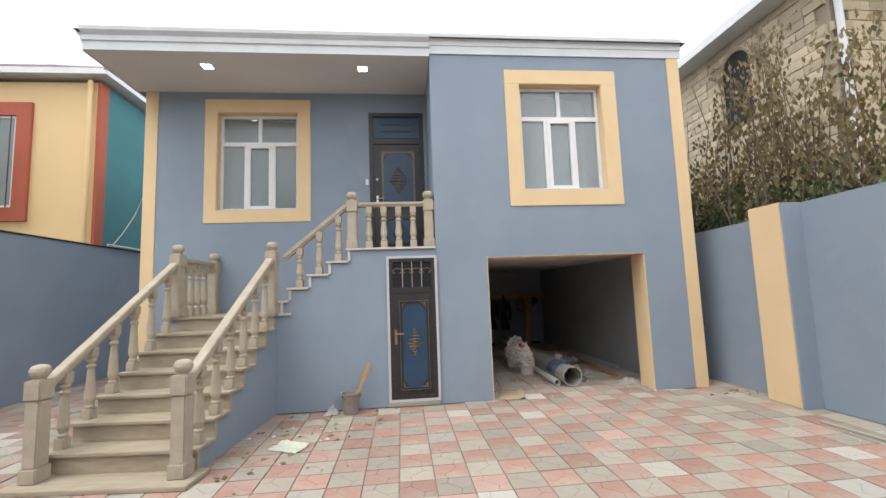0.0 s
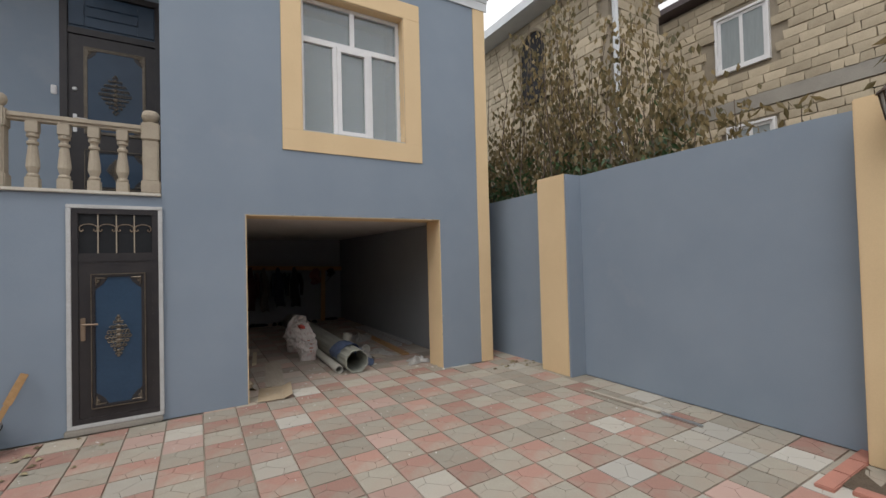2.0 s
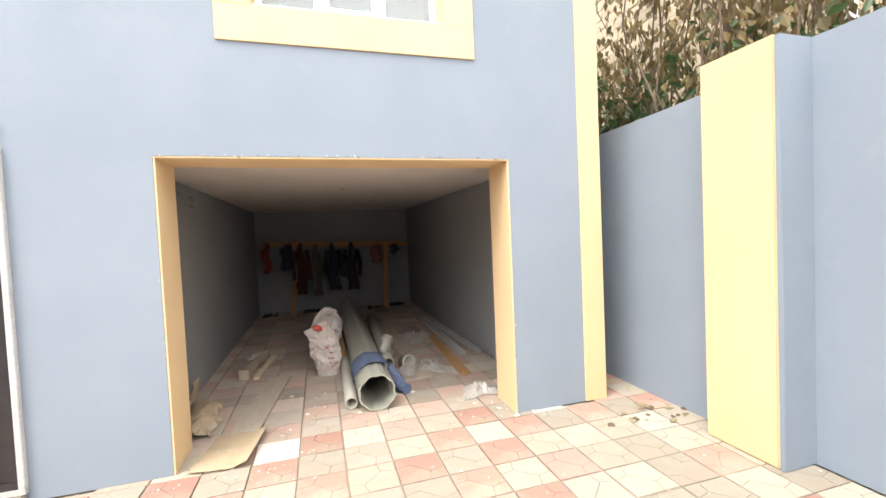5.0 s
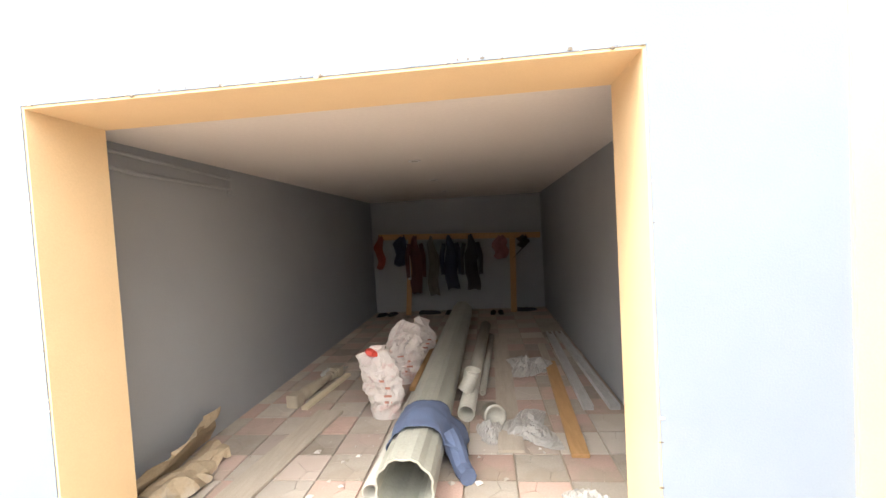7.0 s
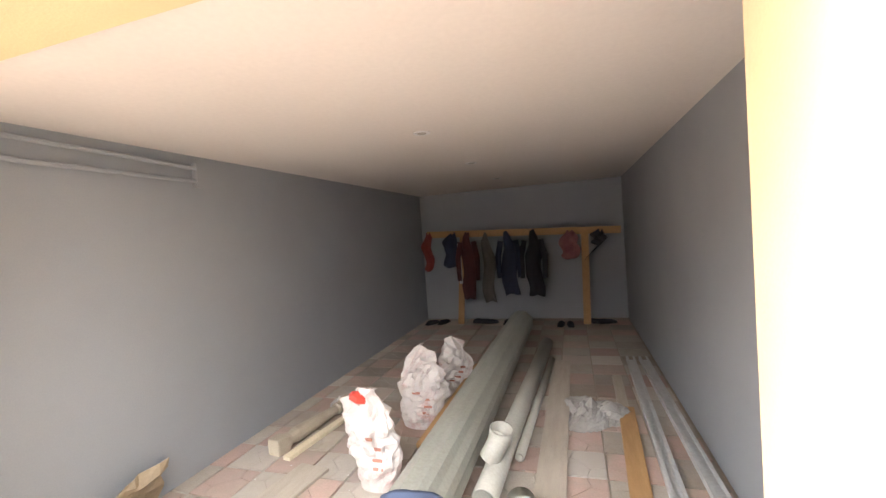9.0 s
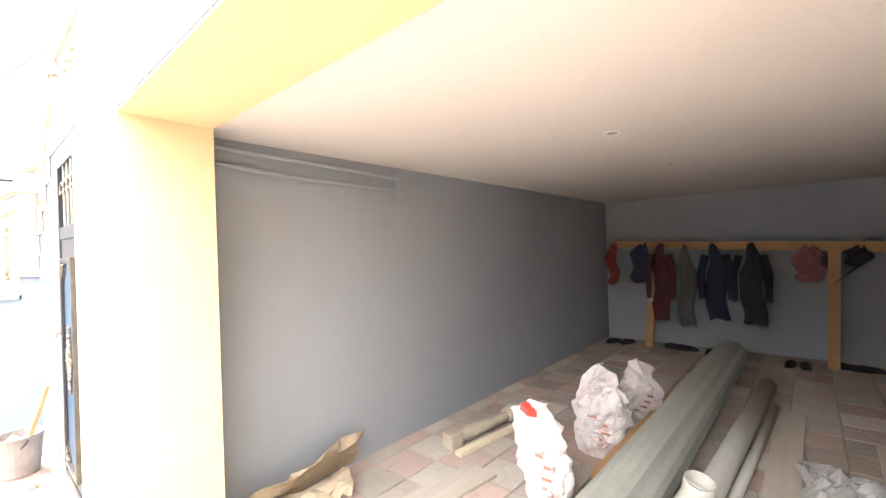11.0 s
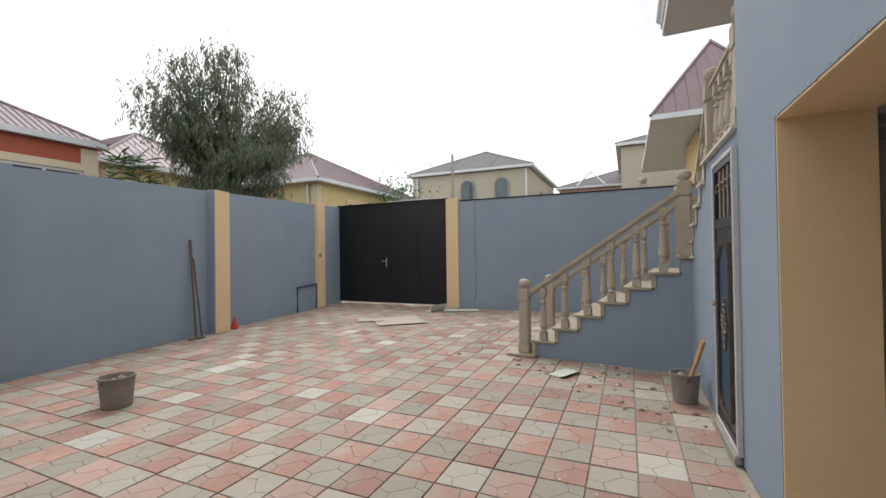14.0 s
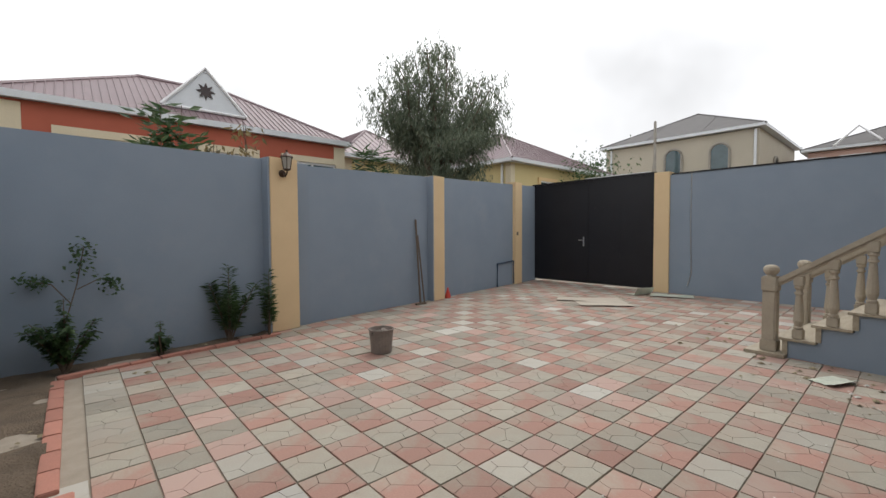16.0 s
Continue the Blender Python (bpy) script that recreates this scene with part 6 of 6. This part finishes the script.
# ---- litter ----
def scatter(name, n, area, size, mat, seed, label):
    r = np.random.default_rng(seed)
    verts, faces = [], []
    for k in range(n):
        cx, cy, spread = area[k % len(area)]
        x, y = r.normal(cx, spread), r.normal(cy, spread * 0.6)
        if y > -0.03 and not 1.5 < x < 4.0 or x > 5.1:
            continue
        s = size * r.uniform(0.4, 1.4)
        a = r.uniform(0, 6.28)
        i = len(verts)
        for q in range(4):
            rr = s * r.uniform(0.5, 1.0)
            verts.append((x + rr * math.cos(a + q * 1.57), y + rr * math.sin(a + q * 1.57), 0.003 + (0.012 if q % 2 else 0.004) * r.uniform(0.2, 1)))
        verts.append((x, y, 0.003 + s * 0.5))
        faces += [(i, i + 1, i + 4), (i + 1, i + 2, i + 4), (i + 2, i + 3, i + 4), (i + 3, i, i + 4)]
    me = bpy.data.meshes.new(name)
    me.from_pydata(verts, [], faces)
    me.materials.append(mat)
    tagged(new(name, me), label, "litter", kind="stuff")


scatter("mortar_crumbs", 620, [(3.6, -1.2, 0.9), (2.6, -1.5, 1.0), (4.5, -2.4, 0.45), (2.6, 1.2, 0.7), (0.5, -0.4, 0.8), (-0.9, -1.3, 0.5), (3.9, 0.2, 0.25), (1.8, -0.2, 0.3)], 0.010, CHIP, 3, "white mortar crumbs scattered on the tiles")
scatter("mortar_lumps", 70, [(3.95, 0.25, 0.2), (3.0, 0.9, 0.5), (-1.0, -1.0, 0.4), (2.0, 0.9, 0.5)], 0.030, CHIP, 6, "pale lumps of mortar on the tiles")
scatter("dry_leaves", 190, [(-1.0, -0.9, 0.4), (-1.2, -1.7, 0.5), (-0.5, -0.35, 0.4), (4.8, -0.4, 0.2), (4.9, -5.0, 0.3), (-5.4, -5.0, 0.5), (3.5, -6.8, 0.6), (-2.2, -2.6, 0.6)], 0.035, DRY_LEAF, 4, "fallen dry leaves scattered over the ground")

# ---- paving tiles ----
TX, TY = 0.299, 0.288


def tile_polys():
    h, gx = 1.0, 0.022
    shapes = [[(-h, h), (-h, 0.25), (-0.4, 0.4), (-0.25, h)], [(h, -h), (h, -0.25), (0.4, -0.4), (0.25, -h)],
              [(-h, -h), (0.25, -h), (0.4, -0.4), (-0.4, 0.4), (-h, 0.25)], [(h, h), (-0.25, h), (-0.4, 0.4), (0.4, -0.4), (h, -0.25)]]
    out = []
    for s in shapes:
        c = Vector((sum(p[0] for p in s) / len(s), sum(p[1] for p in s) / len(s)))
        out.append([(p[0] - (p[0] - c.x) * gx, p[1] - (p[1] - c.y) * gx) for p in s])
    return out


POLYS = tile_polys()


def tile_geometry(verts, faces, cx, cy, turn, dz, tilt):
    ca, sa = ((1, 0), (0, 1), (-1, 0), (0, -1))[turn]
    for s in POLYS:
        k, n = len(verts), len(s)
        for top in (1, 0):
            for x, y in s:
                q = 0.985 if top else 1.0
                px, py = (ca * x - sa * y) * TX * 0.491 * q, (sa * x + ca * y) * TY * 0.491 * q
                verts.append((cx + px, cy + py, (0.0 + dz + px * tilt[0] + py * tilt[1]) if top else -0.014))
        faces.append(tuple(range(k, k + n)))
        for i in range(n):
            faces.append((k + i, k + n + i, k + n + (i + 1) % n, k + (i + 1) % n))


def tile_mesh(name, mat, turn):
    v, f = [], []
    tile_geometry(v, f, 0, 0, turn, 0, (0, 0))
    me = bpy.data.meshes.new(name)
    me.from_pydata(v, [], f)
    me.materials.append(mat)
    me.update()
    return me


SLABS = (TILE_GREY, TILE_RED, DUSTY_GREY, DUSTY_RED)
tile_meshes = {(c, r): tile_mesh("tile", SLABS[c], r) for c in range(4) for r in range(4)}
rng = random.Random(11)
rest = {c: ([], []) for c in range(4)}
near = []
for i in range(-28, 13):
    for j in range(-24, 31):
        cx, cy = GRID[0] + (i + 0.5) * TX, GRID[1] + (j + 0.5) * TY
        south = -7.31 + (cx - 1.45) * 0.1675 if cx < 1.45 else -7.2 + (cx - 1.45) * 0.16
        if cy < south - 0.1 or cx < W_X - 0.3 or cx > 5.2:
            continue
        if cy > 0.05:
            inside = GX0 - 0.1 < cx < GX1 + 0.1 and cy < GY1 or (cx < -3.2 and cy < 6) or (cx > 4.6 and cy < 6)
            if not inside:
                continue
        if cx > 4.37 and cy < -3.95 or cy < -6.55 and cx > 2.15 or (cy < -6.1 - (4.5 - cx) * 0.25 - 0.35 and cx > 2.1):
            continue
        colour = (i + j) % 2
        if cx > 3.95 and rng.random() < 0.35 or rng.random() < 0.03:
            colour = 0
        if cy > 0.25 and GX0 - 0.2 < cx < GX1 + 0.2:
            colour += 2
        near.append(((cx - 3.0) ** 2 + (cy + 1.4) ** 2, cx, cy, colour))
near.sort()
for n, (d, cx, cy, colour) in enumerate(near):
    turn, dz, tilt = rng.choice((0, 0, 2, 1)), rng.uniform(-0.0025, 0.0015), (rng.gauss(0, 0.007), rng.gauss(0, 0.007))
    if n < 300:
        piece("tile", tile_meshes[colour, turn], pavement, Matrix.Translation((cx, cy, dz)) @ Euler((tilt[1], -tilt[0], 0)).to_matrix().to_4x4())
    else:
        tile_geometry(*rest[colour], cx, cy, turn, dz, tilt)
for colour, mat in enumerate(SLABS):
    me = bpy.data.meshes.new("tiles")
    me.from_pydata(rest[colour][0], [], rest[colour][1])
    me.materials.append(mat)
    ob = new("tiles", me)
    ob.parent = pavement
    tagged(ob, ("grey concrete paving tiles", "red concrete paving tiles", "dusty grey paving tiles in the garage", "dusty red paving tiles in the garage")[colour], kind="stuff")


# ---- limestone block walls ----
def block_mesh(w, h, seed):
    r = random.Random(seed)
    bm = bmesh.new()
    box(bm, -w / 2, w / 2, -0.03, 0.02, -h / 2, h / 2)
    for v in bm.verts:
        v.co += Vector((r.uniform(-0.012, 0.012), r.uniform(-0.008, 0.008), r.uniform(-0.009, 0.009)))
    me = bpy.data.meshes.new("block")
    bm.to_mesh(me)
    bm.free()
    me.materials.append(LIME)
    return me


BW, BH = 0.37, 0.175
block_meshes = [block_mesh(w, BH - 0.016, k) for k, w in enumerate((BW - 0.016, BW - 0.018, BW - 0.014, 0.172, 0.17))]


def block_face(parent, m, length, z0, z1, holes, centre, limit):
    """Coursed blocks on a wall face (local x along, -y outward): the ones round centre are single, the rest are joined."""
    spots = []
    r = random.Random(5)
    row = 0
    z = z0
    while z < z1 - 0.1:
        x = -r.uniform(0, 0.4)
        while x < length:
            half = r.random() < 0.22
            w = 0.187 if half else BW
            cx, cz = x + w / 2, z + BH / 2
            if 0 < cx - w / 2 + 0.05 and cx + w / 2 < length + 0.1 and not any(a - w / 2 + 0.05 < cx < b + w / 2 - 0.05 and c - 0.06 < cz < d + 0.06 for a, b, c, d in holes):
                spots.append(((cx - centre[0]) ** 2 + (cz - centre[1]) ** 2, cx, cz, r.choice((3, 4)) if half else r.choice((0, 1, 2))))
            x += w
        z += BH
    spots.sort()
    joined = bmesh.new()
    for n, (d, cx, cz, k) in enumerate(spots):
        mm = m @ Matrix.Translation((cx, r.uniform(-0.006, 0.004), cz))
        if n < limit:
            piece("block", block_meshes[k], parent, mm)
        else:
            start = len(joined.verts)
            joined.from_mesh(block_meshes[k])
            joined.verts.ensure_lookup_table()
            bmesh.ops.transform(joined, matrix=mm, verts=joined.verts[start:])
    if joined.verts:
        ob = part("blocks", joined, LIME, parent, "coursed limestone blocks")
        ob["kind"] = "stuff"


s1 = holder("stone_house", "unplastered limestone block house with an arched window", "house")
part("wall", one_box(7.45, 9.0, -0.10, 14.0, 0, 6.72), MORTAR, s1)
M1 = pose(7.43, 14.0, 0, 0, 0, -90)
aw = 14.0 - 1.82
block_face(s1, M1, 14.1, 2.2, 6.7, [(aw - 0.40, aw + 0.40, 4.92, 6.42)], (12.3, 5), 150)
arched_opening(s1, pose(7.42, 1.82, 4.9, 0, 0, -90), 0.8, 1.58, DARK, LIME)
block_face(s1, pose(7.45, -0.12, 0), 1.6, 2.2, 6.7, [], (0.8, 5), 60)
rf = part("roof", merge(one_box(7.0, 9.4, -0.5, 14.3, 6.75, 6.83)), FASCIA, s1)
part("eaves_board", one_box(6.95, 7.05, -0.55, 14.3, 6.76, 6.95), FASCIA, rf)
part("eaves_board", one_box(7.05, 9.45, -0.55, -0.45, 6.76, 6.95), FASCIA, rf)
part("drainpipe", tube([(7.50, -0.2, 6.8), (7.50, -0.2, 2.0)], 0.055, 8), FASCIA, s1)
s2 = holder("stone_house", "unplastered limestone block house with white windows", "house")
part("wall", one_box(10.55, 18.0, -14.0, 0.83, 0, 6.95), MORTAR, s2)
M2 = pose(10.53, 0.83, 0, 0, 0, -90)
block_face(s2, M2, 14.0, 2.2, 4.33, [(1.4, 2.25, 2.9, 4.1)], (2, 4), 90)
block_face(s2, M2, 14.0, 4.6, 6.95, [(1.22, 2.24, 5.2, 6.45)], (2.2, 5.5), 150)
part("ring_beam", one_box(10.50, 10.56, -13.3, 0.83, 4.33, 4.6), CONCRETE, s2, "grey concrete ring beam")
far_window(s2, pose(10.52, 0.83 - 1.73, 5.82, 0, 0, -90), 0.88, 1.1, WHITE, 0.05, glass=PALE_FILL)
far_window(s2, pose(10.52, 0.83 - 1.83, 3.5, 0, 0, -90), 0.76, 1.05, WHITE, 0.05, glass=PALE_FILL)
part("roof", one_box(10.2, 18.2, -14.3, 1.15, 6.97, 7.10), ROOF_DARK, s2)
